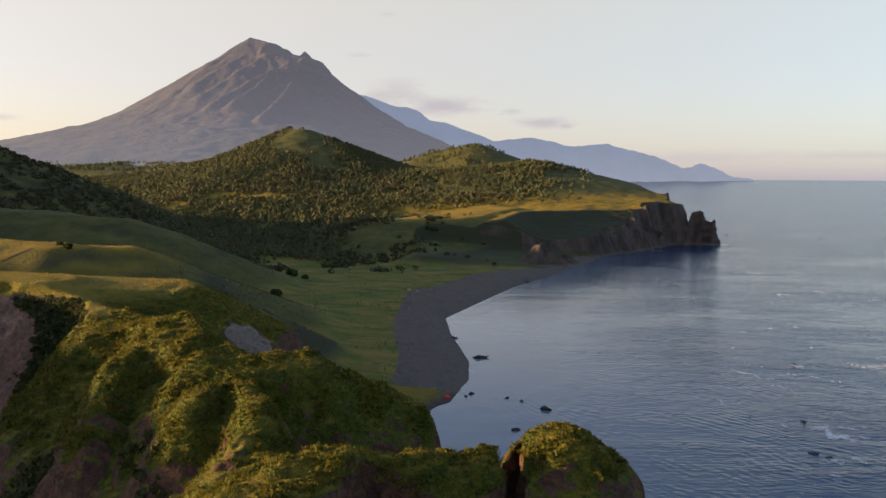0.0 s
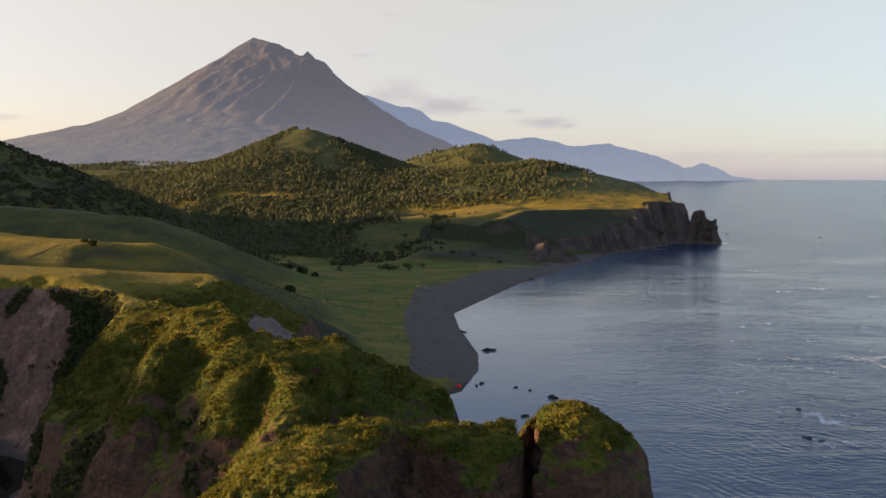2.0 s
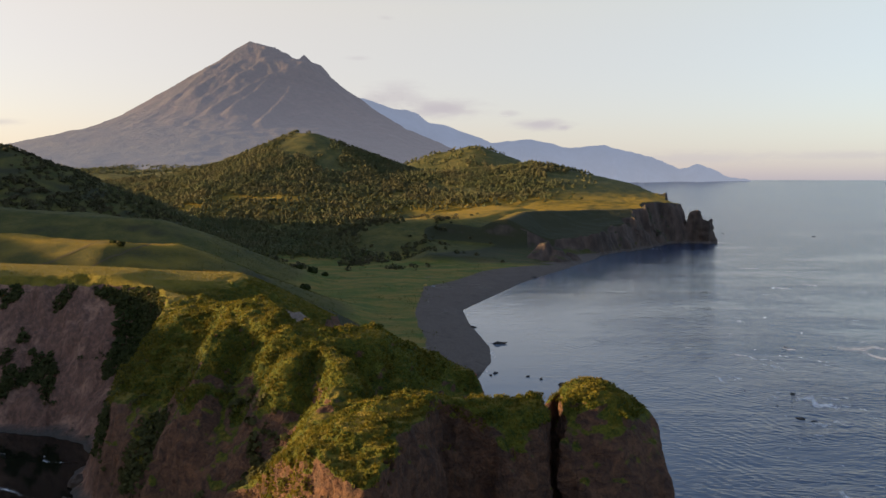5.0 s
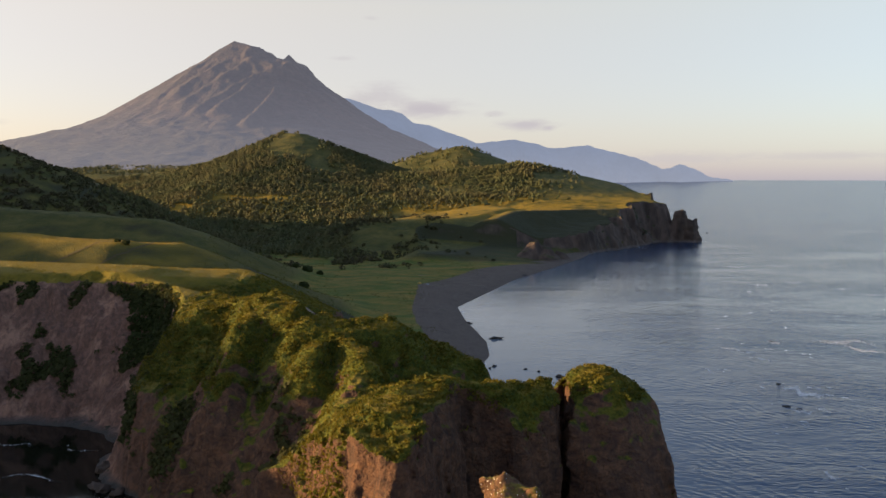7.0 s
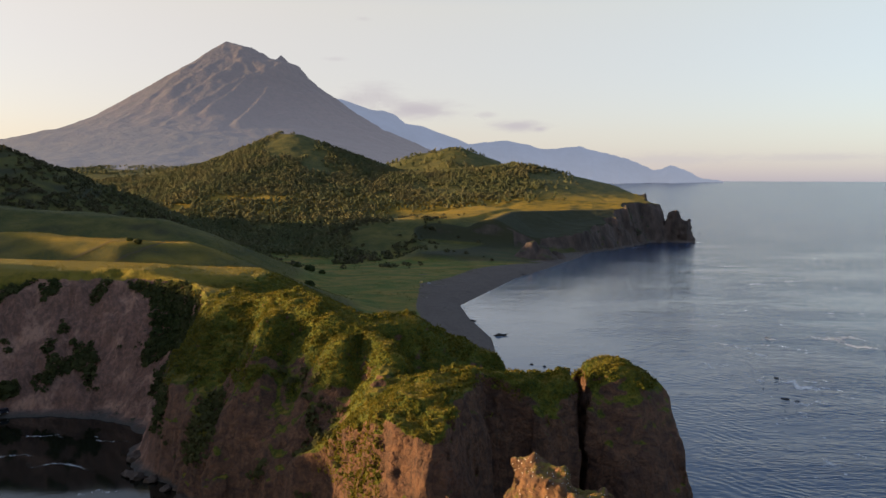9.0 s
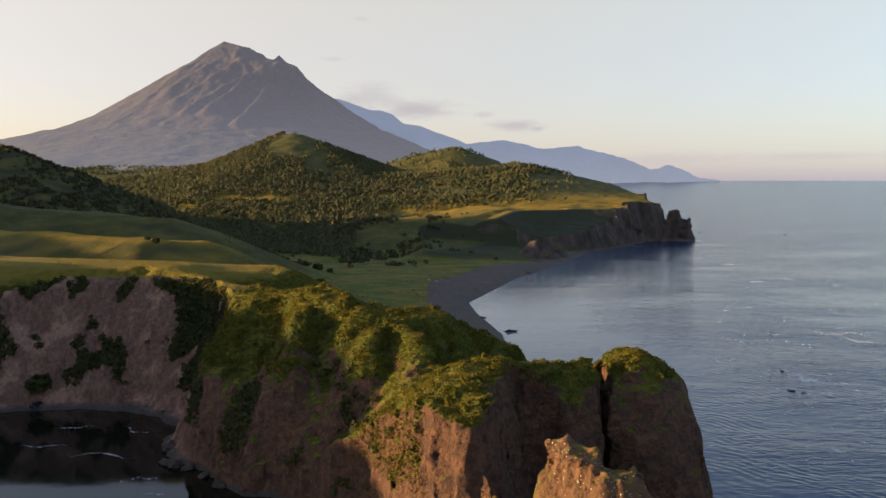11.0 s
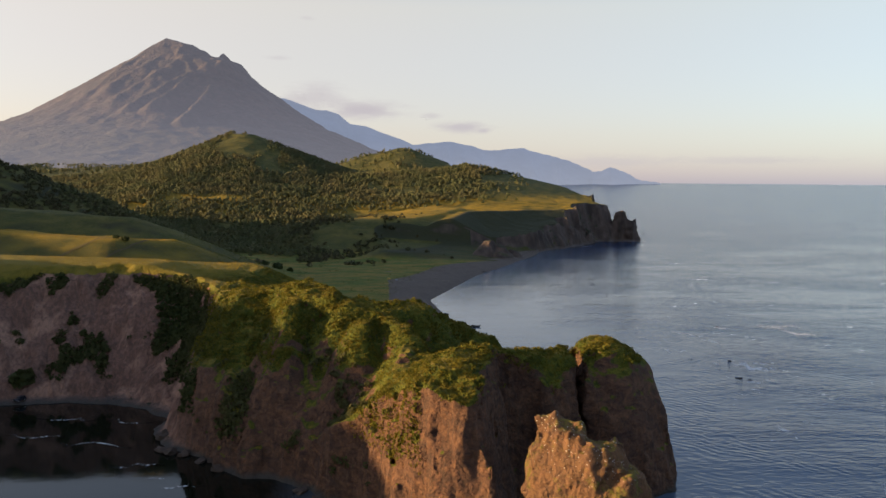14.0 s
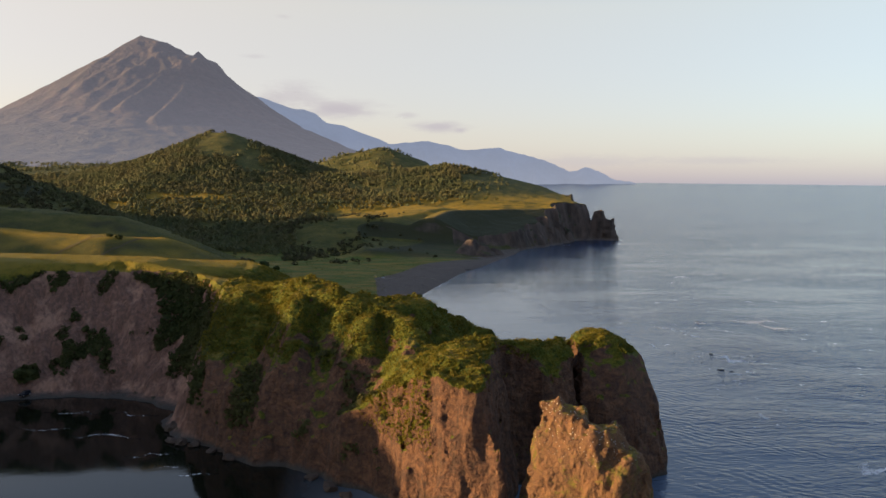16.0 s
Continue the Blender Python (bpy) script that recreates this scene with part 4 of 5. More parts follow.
ox, oy = h.uniform(-340, 20, 130000), h.uniform(230, 680, 130000)
oz = ground_height(ox, oy)
outer = ~((ox > X0 + 4) & (oy < Y1 - 4)) & (ox > -0.64 * (oy + 8))
for name, kept, mat, label in (
        ("terrace_grass", outer & (oz > 38) & (oy < 470), TERRACE_GRASS, "long golden grass on the sunlit terraces"),
        ("terrace_edge_grass", ~outer & (oz > 38) & (ox < -80) & (ox > -0.64 * (oy + 8)), TERRACE_GRASS, "long golden grass along the cliff edge"),
        ("slope_grass", outer & (oz >= 12) & (oz < 38) & (h.random(130000) < 0.3), MEADOW_GRASS, "rough green grass on the shaded slopes"),
        ("meadow_grass", outer & (oz > 3.6) & (oz < 12) & (vnoise(ox / 14, oy / 14, 2.0) > 0.25) & (h.random(130000) < 0.15), MEADOW_GRASS, "long green and brown grass on the valley meadow")):
    spots = np.stack([ox, oy, oz - 0.1], -1)[kept]
    grass_ob = new(name, mesh_of(name, *scatter(spots, h.uniform(0.7, 1.5, len(spots)) * (0.32 if "terrace" in name else 0.6), [upright(s) for s in range(10, 14)], 12), mat, False))
    tagged(grass_ob, label, "grass", kind="stuff")


# ---- scrub on the bay cliff and in the valley ----
def bush_template(seed, clumps=20):
    h = np.random.default_rng(seed + 50)
    v, q = [], []
    for i in range(clumps):
        d = h.normal(size=3)
        d /= np.linalg.norm(d)
        c = d * (0.35 + 0.25 * h.random()) * (1, 1, 0.8) + (0, 0, 0.35)
        a = h.normal(size=3)
        a /= np.linalg.norm(a)
        b = np.cross(a, d)
        b /= max(np.linalg.norm(b), 0.1)
        s = 0.19 + 0.1 * h.random()
        k = len(v)
        v += [c - a * s, c - b * s, c + a * s, c + b * s]
        q.append((k, k + 1, k + 2, k + 3))
    return np.array(v), np.array(q)


BUSHES = [bush_template(s) for s in range(5)]
lx, ly, lz = land_v.T
streak = fbm(lx / 9, ly / 9, lz / 40, 3) + 0.9 * smooth(34, 43, lz) * smooth(-1.0, 0.4, vnoise(lx / 12, 3.0, 1.0))
streak = streak + (1.1 + 0.9 * vnoise(lx / 7, ly / 7, lz / 16)) * smooth(-128, -112, lx) * smooth(-86, -96, lx) * smooth(6, 22, lz)
bay_side = smooth(-84, -90, lx) * smooth(6, 12, lz) * smooth(42.5, 40, lz) * smooth(0.3, 0.7, land_bare)
flank = smooth(-30, -50, lx) * smooth(-90, -80, lx) * smooth(0.3, 0.8, vnoise(lx / 8, ly / 8, lz / 14) + 0.35) * smooth(6, 10, lz) * smooth(34, 26, lz) * smooth(240, 225, ly) * smooth(106, 116, ly) * 0.5
chance = (land_bare < 1.2) * np.clip(bay_side * smooth(0.25, 0.6, streak) + flank, 0, 1) * 0.28
pick = np.flatnonzero(h.random(len(lx)) < chance)
scrub = new("scrub", mesh_of("scrub", *scatter(land_v[pick] - (0, 0, 0.3), h.uniform(0.9, 2.4, len(pick)), BUSHES, 9), SCRUB_MAT, False))
tagged(scrub, "dark green scrub clinging to the earth cliff", "scrub", kind="stuff")

vx, vy = h.uniform(-230, 60, 5200), h.uniform(560, 960, 5200)
dense = smooth(590, 660, vy + 0.2 * vx) * smooth(-10, -90, vx - (vy - 700) * 0.1) + 0.07 * smooth(640, 700, vy) * smooth(60, -30, vx)
vk = h.random(5200) < dense * smooth(-0.2, 0.3, vnoise(vx / 25, vy / 25, 4.0))
hx, hy = h.uniform(-640, -290, 5000), h.uniform(560, 900, 5000)
hk = h.random(5000) < smooth(-0.7, 0.0, vnoise(hx / 30, hy / 30, 4.0))
bx, by = np.concatenate([vx[vk], hx[hk]]), np.concatenate([vy[vk], hy[hk]])
spots = np.stack([bx, by, ground_height(bx, by) - 0.5], -1)
thicket = new("thicket", mesh_of("thicket", *scatter(spots, h.uniform(2.2, 5.2, len(bx)), BUSHES, 10), THICKET_MAT, False))
tagged(thicket, "dark thicket of low shrubs on valley floor and hillside", "shrubs", kind="stuff")


herby = np.flatnonzero((land_bare < 0.3) & (lz > 14) & (ly < 235) & (lx > -90) & (vnoise(lx / 5, ly / 5, lz / 5) > -0.1))
pick = h.choice(herby, min(6000, len(herby)), replace=False)
herbs = new("herbs", mesh_of("herbs", *scatter(land_v[pick] - (0, 0, 0.25), h.uniform(0.5, 1.35, len(pick)), [bush_template(s, 16) for s in range(20, 25)], 15), HERB_MAT, False))
tagged(herbs, "clumps of tall green herbs on the promontory", "herbs", kind="stuff")


# ---- single bushes and trees that stand apart ----
def on_land(x, y):
    """Height of the promontory's block at a point of the plan."""
    d = np.hypot(land_v[:, 0] - x, land_v[:, 1] - y)
    return float(land_v[d < 0.9][:, 2].max())


def lone_bush(x, y, size, seed, label):
    z = on_land(x, y) if X0 + 4 < x < X1 and y < Y1 - 8 else float(ground_height(np.array([x]), np.array([y]))[0])
    root = new("bush")
    root.location = (x, y, z - 0.1)
    bm = bmesh.new()
    r = random.Random(seed)
    for i in range(4):
        a = i * 1.6 + r.random()
        tube(bm, (0, 0, -0.2), (math.cos(a) * size * 0.22, math.sin(a) * size * 0.22, size * 0.45), size * 0.03, size * 0.012, 5)
    part("stem", bm, BARK, root)
    v, q = bush_template(seed, 150)
    crown = new("foliage", mesh_of("foliage", v * size * (1, 1, 0.85), q, SCRUB_MAT, False))
    crown.parent = root
    return tagged(root, label, "bush", "bushes on the meadow")


lone_bush(-95, 448, 5.5, 1, "round dark green bush alone on the meadow")
lone_bush(-120, 596, 7.0, 3, "broad dark thorn bush at the meadow's edge")
lone_bush(-109, 590, 4.5, 4, "low brownish bush at the meadow's edge")
lone_bush(-132, 604, 5.0, 5, "dark green bush before the wood")
lone_bush(-170, 362, 3.2, 6, "small bush on the golden terrace")
lone_bush(-176, 366, 2.6, 7, "low scrubby bush on the golden terrace")
lone_bush(-163, 221, 7.0, 8, "dark green bush at the foot of the cliff")


# ---- the car under the cliff ----
def loft(bm, rings):
    """A closed hull through rings of equally many points."""
    made = [[bm.verts.new(p) for p in ring] for ring in rings]
    n = len(rings[0])
    for a, b in zip(made[:-1], made[1:]):
        for i in range(n):
            bm.faces.new((a[i], a[(i + 1) % n], b[(i + 1) % n], b[i]))
    bm.faces.new(made[0][::-1])
    bm.faces.new(made[-1])
    bmesh.ops.recalc_face_normals(bm, faces=bm.faces[:])
    return bm


def rect(x0, x1, y0, y1, z, round_off=0.12):
    r = round_off
    return [(x0 + r, y0, z), (x1 - r, y0, z), (x1, y0 + r, z), (x1, y1 - r, z), (x1 - r, y1, z), (x0 + r, y1, z), (x0, y1 - r, z), (x0, y0 + r, z)]


def slab(bm, a, b, c, d, thick):
    """A thin plate on four corners."""
    n = (Vector(b) - Vector(a)).cross(Vector(d) - Vector(a)).normalized() * thick
    low, high = [Vector(p) - n for p in (a, b, c, d)], [Vector(p) + n for p in (a, b, c, d)]
    return loft(bm, [low, high])


def off_road_car(x, y, turn, label):
    root = new("car")
    root.matrix_world = pose(x, y, on_land(x, y) + 0.02, 0, 0, turn)
    hull = loft(bmesh.new(), [rect(-0.84, 0.84, -2.1, 2.1, 0.38), rect(-0.9, 0.9, -2.15, 2.15, 0.6), rect(-0.9, 0.9, -2.12, 2.15, 0.95), rect(-0.84, 0.84, -2.0, 2.1, 1.06)])
    part("body", hull, CAR_PAINT, root)
    cabin = part("cabin", loft(bmesh.new(), [rect(-0.83, 0.83, -0.95, 2.05, 1.05), rect(-0.68, 0.68, -0.4, 1.9, 1.68), rect(-0.62, 0.62, -0.3, 1.82, 1.74)]), CAR_PAINT, root)
    part("windscreen", slab(bmesh.new(), (-0.68, -0.9, 1.12), (0.68, -0.9, 1.12), (0.58, -0.47, 1.62), (-0.58, -0.47, 1.62), 0.02), CAR_GLASS, cabin, "dark tinted windscreen")
    part("rear_window", slab(bmesh.new(), (-0.6, 2.03, 1.15), (0.6, 2.03, 1.15), (0.55, 1.93, 1.6), (-0.55, 1.93, 1.6), 0.02), CAR_GLASS, cabin)
    for e in (-1, 1):
        for y0, y1 in ((-0.6, 0.5), (0.58, 1.75)):
            part("side_window", slab(bmesh.new(), (e * 0.83, y0, 1.13), (e * 0.83, y1, 1.13), (e * 0.71, y1 - 0.08, 1.6), (e * 0.71, y0 + 0.22, 1.6), 0.02), CAR_GLASS, cabin)
        part("headlight", slab(bmesh.new(), (e * 0.55, -2.14, 0.74), (e * 0.82, -2.14, 0.74), (e * 0.82, -2.14, 0.92), (e * 0.55, -2.14, 0.92), 0.03), CAR_LAMP, root, "pale round-edged headlight")
        for wy in (-1.35, 1.35):
            bm = bmesh.new()
            tube(bm, (e * 0.68, wy, 0.38), (e * 0.93, wy, 0.38), 0.38, 0.38, 16)
            wheel = part("wheel", bm, RUBBER, root, "black off-road tyre")
            bm = bmesh.new()
            tube(bm, (e * 0.9, wy, 0.38), (e * 0.945, wy, 0.38), 0.23, 0.2, 12)
            part("rim", bm, CAR_LAMP, wheel)
    part("grille", slab(bmesh.new(), (-0.45, -2.14, 0.72), (0.45, -2.14, 0.72), (0.45, -2.13, 0.92), (-0.45, -2.13, 0.92), 0.025), RUBBER, root)
    part("bumper", loft(bmesh.new(), [rect(-0.88, 0.88, -2.24, -2.08, 0.42, 0.05), rect(-0.88, 0.88, -2.24, -2.08, 0.6, 0.05)]), RUBBER, root, "grey steel bumper")
    return tagged(root, label, "car")


CAR_PAINT = plain("dark_blue_paint", (0.012, 0.014, 0.024), 0.3, 0.1)
CAR_GLASS = plain("tinted_glass", (0.01, 0.011, 0.013), 0.08, 0.05)
CAR_LAMP = plain("pale_lamp_glass", (0.6, 0.6, 0.6), 0.3, 0.05)
RUBBER = plain("black_rubber", (0.015, 0.015, 0.015), 0.8, 0.2)
off_road_car(-161.4, 215.2, -25, "dark blue off-road car parked on the shingle below the cliff")


# ---- stones, reef and boulders ----
def stone(name, x, y, z, size, seed, material, label, group, category="rock"):
    bm = bmesh.new()
    ball(bm, (0, 0, 0), size, seed, 0.75, 2)
    me = bpy.data.meshes.new(name)
    bm.to_mesh(me)
    bm.free()
    me.materials.append(material)
    ob = new(name, me)
    ob.matrix_world = pose(x, y, z, 0, 0, seed * 47 % 180)
    return tagged(ob, label, category, group)


SHORE = ((8, 403, 1.6), (21.5, 360, 2.4), (30.3, 295, 0.9), (35.7, 291, 0.8), (43.4, 281, 1.7), (31.8, 257.5, 1.2), (17, 300, 1.3), (15, 296, 0.8), (60, 622, 2.4))
for i, (x, y, r) in enumerate(SHORE):
    stone("rock", x, y, 0.1, (r * 1.3, r * 0.7, r * 0.55), i + 3, WET_ROCK, "wet black rock awash by the beach", "rocks along the beach")
REEF = ((130, 272, 2.6), (120, 240.5, 2.8), (123.5, 238, 1.8), (118, 256, 1.0), (113.5, 276, 1.1), (161, 357, 1.6), (393, 1177, 5), (221, 901, 6), (235, 915, 4), (505, 1122, 5))
for i, (x, y, r) in enumerate(REEF):
    stone("reef_rock", x, y, 0.05, (r * 0.55, r * 0.3, r * 0.12), i + 21, WET_ROCK, "low dark reef rock ringed with foam", "reef rocks")
BOULDERS = ((-99, 172, 2.6), (-95, 163, 2.0), (-92, 159, 2.4), (-89, 157.5, 1.5), (-84, 153, 1.8), (-80, 150.5, 1.3), (-75, 146, 1.5), (-50, 127, 2.0), (-46, 120, 2.4), (-43, 115, 1.6), (-48, 123, 1.2), (-40, 104, 1.5))
for i, (x, y, r) in enumerate(BOULDERS):
    stone("boulder", x + 1.5 * math.sin(i * 5.1), y + 1.2 * math.cos(i * 3.7), r * 0.2, (r * (1 + 0.4 * math.sin(i * 2.3)), r * 0.8, r * (0.6 + 0.25 * math.cos(i * 4.1))), i + 40, DRY_ROCK, "grey-brown fallen boulder at the water's edge", "boulders under the cliff")


# ---- foam ----
def make_foam():
    m = Nodes("foam")
    n = m.noise(0.9, 6, 0.7)
    mat = m.done((0.75, 0.76, 0.78), 0.8, n, 0.4, 0.1)
    clear = m.put("ShaderNodeBsdfTransparent")
    lace = m.put("ShaderNodeAttribute")
    lace.attribute_name = "bare"
    fac = m.span(m.math("ADD", lace.outputs["Fac"], m.math("MULTIPLY", m.math("SUBTRACT", m.noise(0.5, 7, 0.8, (1, 1.6, 1), 0.8), 0.5), 2.4)), 0.3, 0.75, 0, 0.72)
    mixer = m.put("ShaderNodeMixShader", {0: fac, 1: clear.outputs[0], 2: m.bsdf.outputs[0]})
    m.tree.links.new(mixer.outputs[0], m.tree.nodes["Material Output"].inputs[0])
    return mat


FOAM = make_foam()


def foam_patch(x, y, length, width, turn, strength=0.5):
    """A lacy strip of foam, dense along its middle line."""
    u, v = np.meshgrid(np.linspace(-1, 1, 28), np.linspace(-1, 1, 12), indexing="ij")
    bend = 0.5 * width * np.sin(u * 2.3 + x) + (0.35 * width + 0.05 * length) * vnoise(u * 3 + x, np.full(u.shape, y))
    lx, ly = u * length / 2, v * width / 2 + bend
    c, s = math.cos(radians(turn)), math.sin(radians(turn))
    verts = np.stack([x + lx * c - ly * s, y + lx * s + ly * c, np.full(u.shape, 0.06)], -1).reshape(-1, 3)
    ids = np.arange(u.size).reshape(u.shape)
    quads = np.stack([ids[:-1, :-1], ids[1:, :-1], ids[1:, 1:], ids[:-1, 1:]], -1).reshape(-1, 4)
    fade = np.clip((1 - u * u) * (1 - v * v), 0, 1) ** 0.7 * (0.3 + strength) - 0.15
    return tagged(new("foam", with_mask(mesh_of("foam", verts, quads, FOAM), fade.ravel())), "white lacy foam on the breaking water", "foam", "foam on the sea", "stuff")


for row in ((136, 262, 22, 9, -35, 0.6), (198, 337, 24, 7, -30, 0.5), (196, 352, 40, 16, -20, 0.32), (104, 173, 8, 4, -40, 0.5), (113, 123, 14, 10, -50, 0.6),
            (124, 236, 10, 4, -20, 0.45), (135, 336, 30, 2.5, -40, 0.45), (140, 316, 16, 3, -45, 0.45), (142, 266, 6, 5, 30, 0.5), (132, 236, 7, 4, 60, 0.5), (161, 354, 9, 3, -20, 0.6),
            (240, 570, 26, 5, -5, 0.35), (300, 520, 20, 4, -8, 0.3), (228, 905, 20, 6, 20, 0.4), (330, 1000, 22, 5, 0, 0.5), (110, 294, 14, 2, -70, 0.4), (265, 700, 30, 5, 0, 0.3),
            (-137, 195, 22, 1.6, -8, 0.32), (-115, 192, 16, 1.6, -14, 0.32), (-118, 168, 24, 2, -10, 0.3), (-84, 133, 14, 1.6, 12, 0.34), (-100, 150, 16, 1.8, -6, 0.3), (-92, 140, 9, 1.4, 6, 0.32), (-140, 178, 20, 1.8, -4, 0.3)):
    foam_patch(*row)


w = random.Random(31)
for i in range(80):
    far_off = w.random()
    foam_patch(95 + 150 * w.random() * (0.5 + far_off), 160 + 300 * far_off, w.uniform(2, 8), w.uniform(0.5, 1.8), w.uniform(-60, -10), w.uniform(0.22, 0.5))
for i in range(16):
    foam_patch(w.uniform(190, 520), w.uniform(480, 1250), w.uniform(8, 24), w.uniform(1.5, 3), w.uniform(-12, 8), w.uniform(0.25, 0.45))
SURF = ((9, 288), (16, 320), (16, 353), (11, 385), (6, 416), (2, 460), (15, 498), (35, 552))
for (ax, ay), (bx, by) in zip(SURF[:-1], SURF[1:]):
    foam_patch((ax + bx) / 2 + 0.7, (ay + by) / 2, math.hypot(bx - ax, by - ay) * 1.15, 1.3, math.degrees(math.atan2(by - ay, bx - ax)), 0.35)


# ---- worn tracks over the terrace ----
def track(points, width):
    """A worn strip of bare earth laid over the ground."""
    line = []
    for (ax, ay), (bx, by) in zip(points[:-1], points[1:]):
        n = int(math.hypot(bx - ax, by - ay) / 1.5) + 1
        line += [(ax + (bx - ax) * i / n, ay + (by - ay) * i / n) for i in range(n)]
    line = np.array(line)
    line += np.stack([vnoise(line[:, 1] / 9, line[:, 0] / 9, 1.0), vnoise(line[:, 0] / 9, line[:, 1] / 9, 4.0)], -1) * 0.6
    side = np.gradient(line, axis=0)
    side = np.stack([-side[:, 1], side[:, 0]], -1) / np.linalg.norm(side, axis=1)[:, None] * width / 2
    both = np.stack([line - side, line, line + side], 1).reshape(-1, 2)
    verts = np.stack([both[:, 0], both[:, 1], ground_height(both[:, 0], both[:, 1]) + 0.35], -1)
    k = np.arange(len(line) - 1)[:, None] * 3
    quads = np.concatenate([k + (0, 3, 4, 1), k + (1, 4, 5, 2)])
    return tagged(new("track", mesh_of("track", verts, quads, EARTH)), "worn brown earth track through the grass", "track", kind="structure")


EARTH = plain("bare_earth", (0.085, 0.065, 0.04), 0.95, 0.3, 0.6)
track([(-221, 336), (-197, 343), (-179, 365), (-166, 381), (-160, 402), (-150, 432), (-151, 470)], 1.0)
track([(-204, 307), (-181, 322), (-166, 355), (-161, 376)], 0.7)


# ---- things on the beach ----
def tent(x, y, z, size, cloth, turn, label):
    root = new("tent")
    root.matrix_world = pose(x, y, z, 0, 0, turn)
    bm = bmesh.new()
    n, rings = 12, 5
    grid = []
    for j in range(rings):
        a = j / (rings - 1) * math.pi / 2
        grid.append([bm.verts.new((math.cos(i * 6.2832 / n) * math.cos(a) * size * 1.2, math.sin(i * 6.2832 / n) * math.cos(a) * size * 0.9, math.sin(a) * size)) for i in range(n)])
    for j in range(rings - 1):
        for i in range(n):
            k = (i + 1) % n
            bm.faces.new((grid[j][i], grid[j][k], grid[j + 1][k], grid[j + 1][i]))
    bmesh.ops.remove_doubles(bm, verts=bm.verts[:], dist=0.001)
    part("canopy", bm, cloth, root)
    for s in (-1, 1):
        bm = bmesh.new()
        for i in range(8):
            a, b = i / 8 * math.pi, (i + 1) / 8 * math.pi
            tube(bm, (math.cos(a) * size * 1.22, s * math.sin(a) * size * 0.12, math.sin(a) * size * 1.02), (math.cos(b) * size * 1.22, s * math.sin(b) * size * 0.12, math.sin(b) * size * 1.02), 0.03, 0.03, 5)
        part("pole", bm, WOOD, root)
    return tagged(root, label, "tent")


tent(8, 292.6, float(ground_height(np.array([8.0]), np.array([292.6]))[0]), 1.05, RED_CLOTH, 20, "small bright red dome tent on the dark sand")
tent(-26, 541, float(ground_height(np.array([-26.0]), np.array([541.0]))[0]), 1.5, YELLOW_CLOTH, 60, "yellowish tent at the edge of the beach grass")
tent(-20, 537, float(ground_height(np.array([-20.0]), np.array([537.0]))[0]), 1.1, GREY_CLOTH, 10, "low grey tent at the edge of the beach grass")


def log(x, y, length, turn, seed):
    bm = bmesh.new()
    r = random.Random(seed)
    a = Vector((-length / 2, 0, 0.2))
    for i in range(4):
        b = a + Vector((length / 4, r.uniform(-0.2, 0.2), r.uniform(-0.03, 0.05)))
        tube(bm, a, b, 0.24 - 0.03 * i, 0.21 - 0.03 * i, 7)
        a = b
    me = bpy.data.meshes.new("driftwood_log")
    bm.to_mesh(me)
    bm.free()
    me.materials.append(WOOD)
    ob = new("driftwood_log", me)
    ob.matrix_world = pose(x, y, float(ground_height(np.array([float(x)]), np.array([float(y)]))[0]), 0, 0, turn)
    return tagged(ob, "bleached grey driftwood log lying on the dark sand", "log", "driftwood on the beach")


for i, (x, y, ln, tn) in enumerate(((-15, 532, 7, 10), (-9, 536, 5, -25), (-12, 540, 6, 40), (18, 545, 8, -12), (12, 556, 5, 5), (-20, 470, 4, 80), (-8, 436, 4, 20), (-14, 330, 3, 30), (-22, 325, 4, -10), (-26, 590, 6, 15))):
    log(x, y, ln, tn, i)


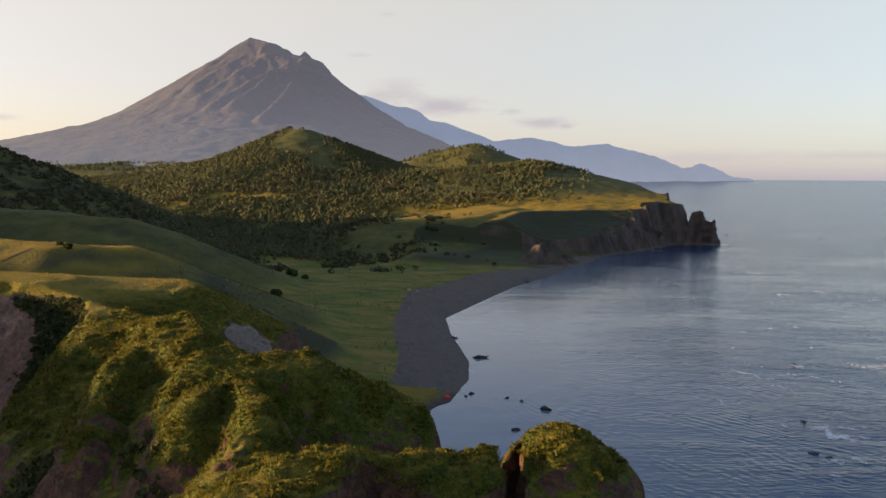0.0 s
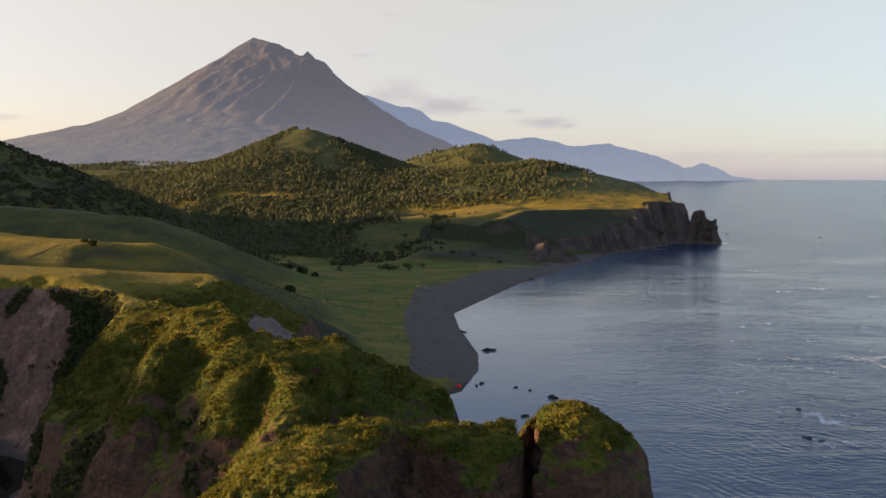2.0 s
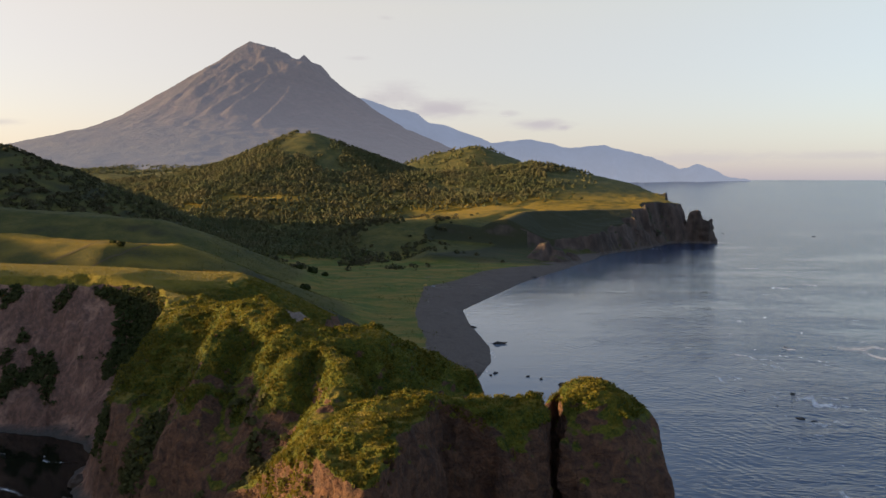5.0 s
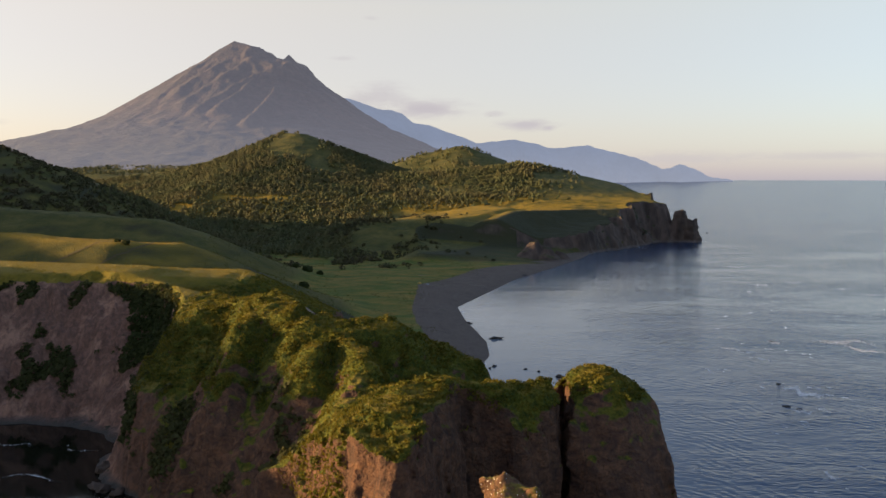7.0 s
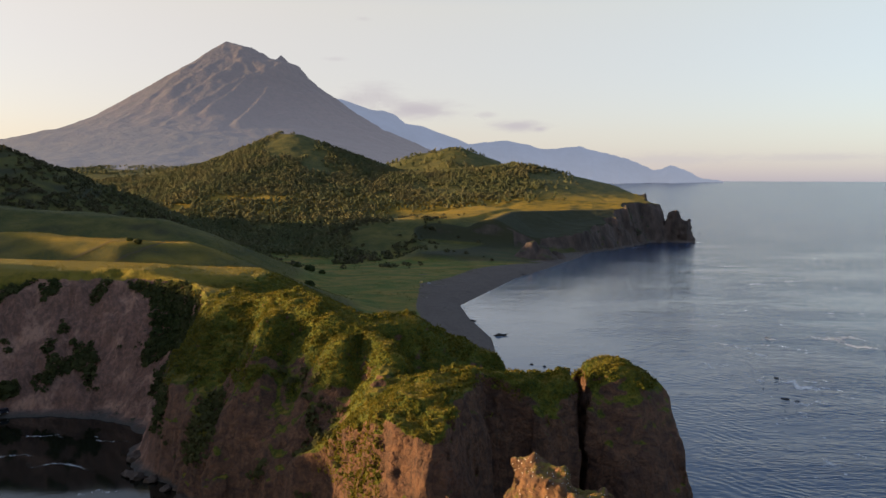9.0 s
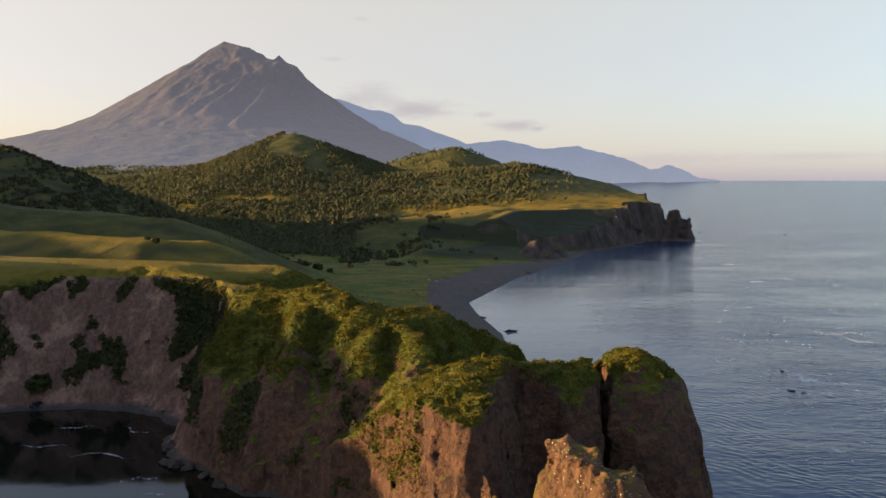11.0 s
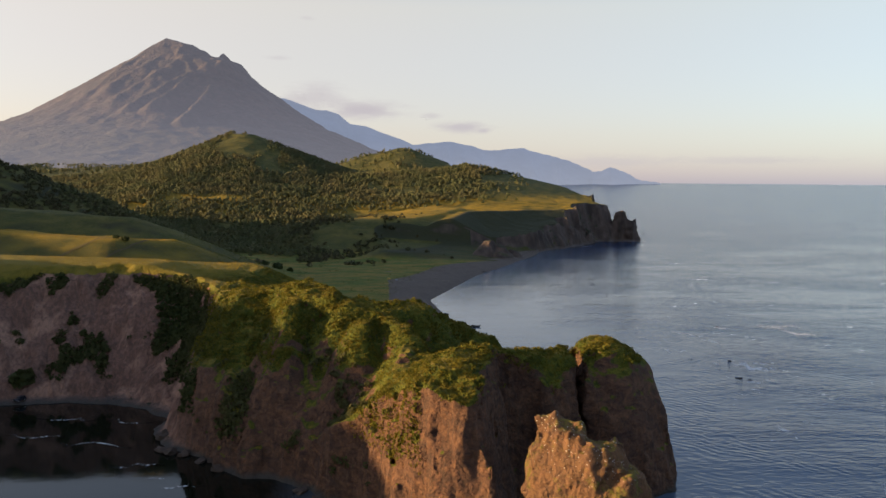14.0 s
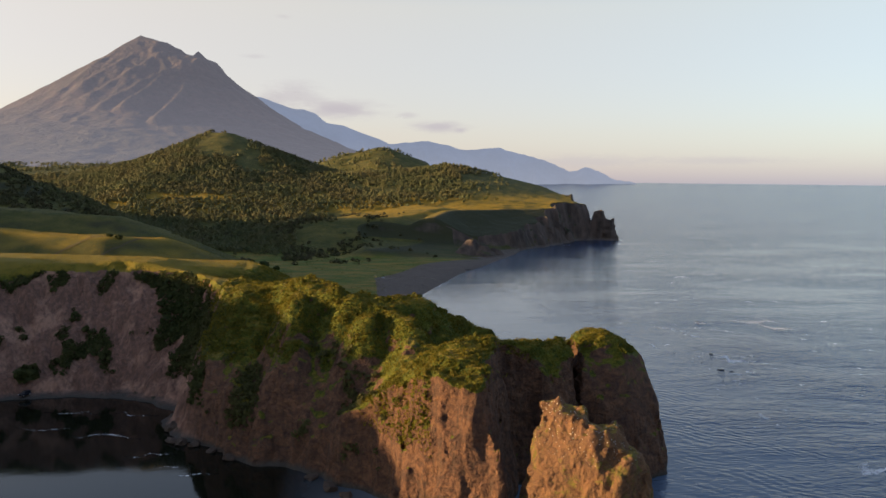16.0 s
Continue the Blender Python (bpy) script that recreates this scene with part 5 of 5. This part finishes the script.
# ---- clouds, a backdrop beyond the range ----
def make_cloud():
    m = Nodes("cloud_veil")
    tex = m.put("ShaderNodeTexCoord")
    body = m.put("ShaderNodeTexNoise", {"Vector": m.put("ShaderNodeVectorMath", {0: m.geo.outputs["Position"], 1: (0.006, 0.006, 0.02)}, operation="MULTIPLY").outputs[0], "Scale": 1.0, "Detail": 6.0, "Roughness": 0.6}).outputs[0]
    dist = m.put("ShaderNodeVectorMath", {0: tex.outputs["Object"]}, operation="LENGTH").outputs["Value"]
    fall = m.span(dist, 0.15, 1.0, 1.0, 0.0)
    dens = m.put("ShaderNodeObjectInfo").outputs["Alpha"]
    fac = m.math("MULTIPLY", m.span(m.math("ADD", body, m.math("MULTIPLY", fall, 0.55)), 0.55, 0.95, 0, 1.0), m.math("MULTIPLY", fall, dens))
    glow = m.put("ShaderNodeEmission", {"Color": (0.19, 0.177, 0.186, 1), "Strength": 1.0})
    clear = m.put("ShaderNodeBsdfTransparent")
    mixer = m.put("ShaderNodeMixShader", {0: fac, 1: clear.outputs[0], 2: glow.outputs[0]})
    m.tree.links.new(mixer.outputs[0], m.tree.nodes["Material Output"].inputs[0])
    return m.mat


CLOUD = make_cloud()


def cloud(px, py, wide, high, density):
    """A thin cloud at a bearing and height in degrees."""
    r = 4850.0
    b, e = radians(px), radians(py)
    bm = bmesh.new()
    bmesh.ops.create_grid(bm, x_segments=2, y_segments=2, size=1.0)
    me = bpy.data.meshes.new("backdrop_cloud")
    bm.to_mesh(me)
    bm.free()
    me.materials.append(CLOUD)
    ob = new("backdrop_cloud", me)
    ob.matrix_world = pose(r * math.sin(b), r * math.cos(b), 82 + r * math.tan(e), 90, 0, -px) @ Matrix.Diagonal((r * math.tan(radians(wide)), r * math.tan(radians(high)), 1, 1))
    ob.color = (1, 1, 1, density)
    ob.visible_shadow = False
    return tagged(ob, "thin mauve evening cloud low over the range", "cloud", "evening clouds", "structure")


for row in ((-2.0, 5.1, 4.8, 1.1, 1.0), (-5.2, 6.0, 3.2, 1.6, 0.6), (-7.0, 5.6, 2.2, 0.8, 0.5), (5.3, 3.95, 3.2, 0.7, 0.9), (3.0, 4.75, 1.2, 0.35, 0.5), (6.8, 3.7, 1.1, 0.35, 0.9), (-8.0, 8.6, 1.4, 0.3, 0.35),
            (16, 1.5, 9, 0.8, 0.45), (26, 1.6, 8, 0.5, 0.4), (-31.5, 3.6, 2.4, 0.4, 0.4), (-6.0, 11.4, 1.0, 0.3, 0.3)):
    cloud(*row)
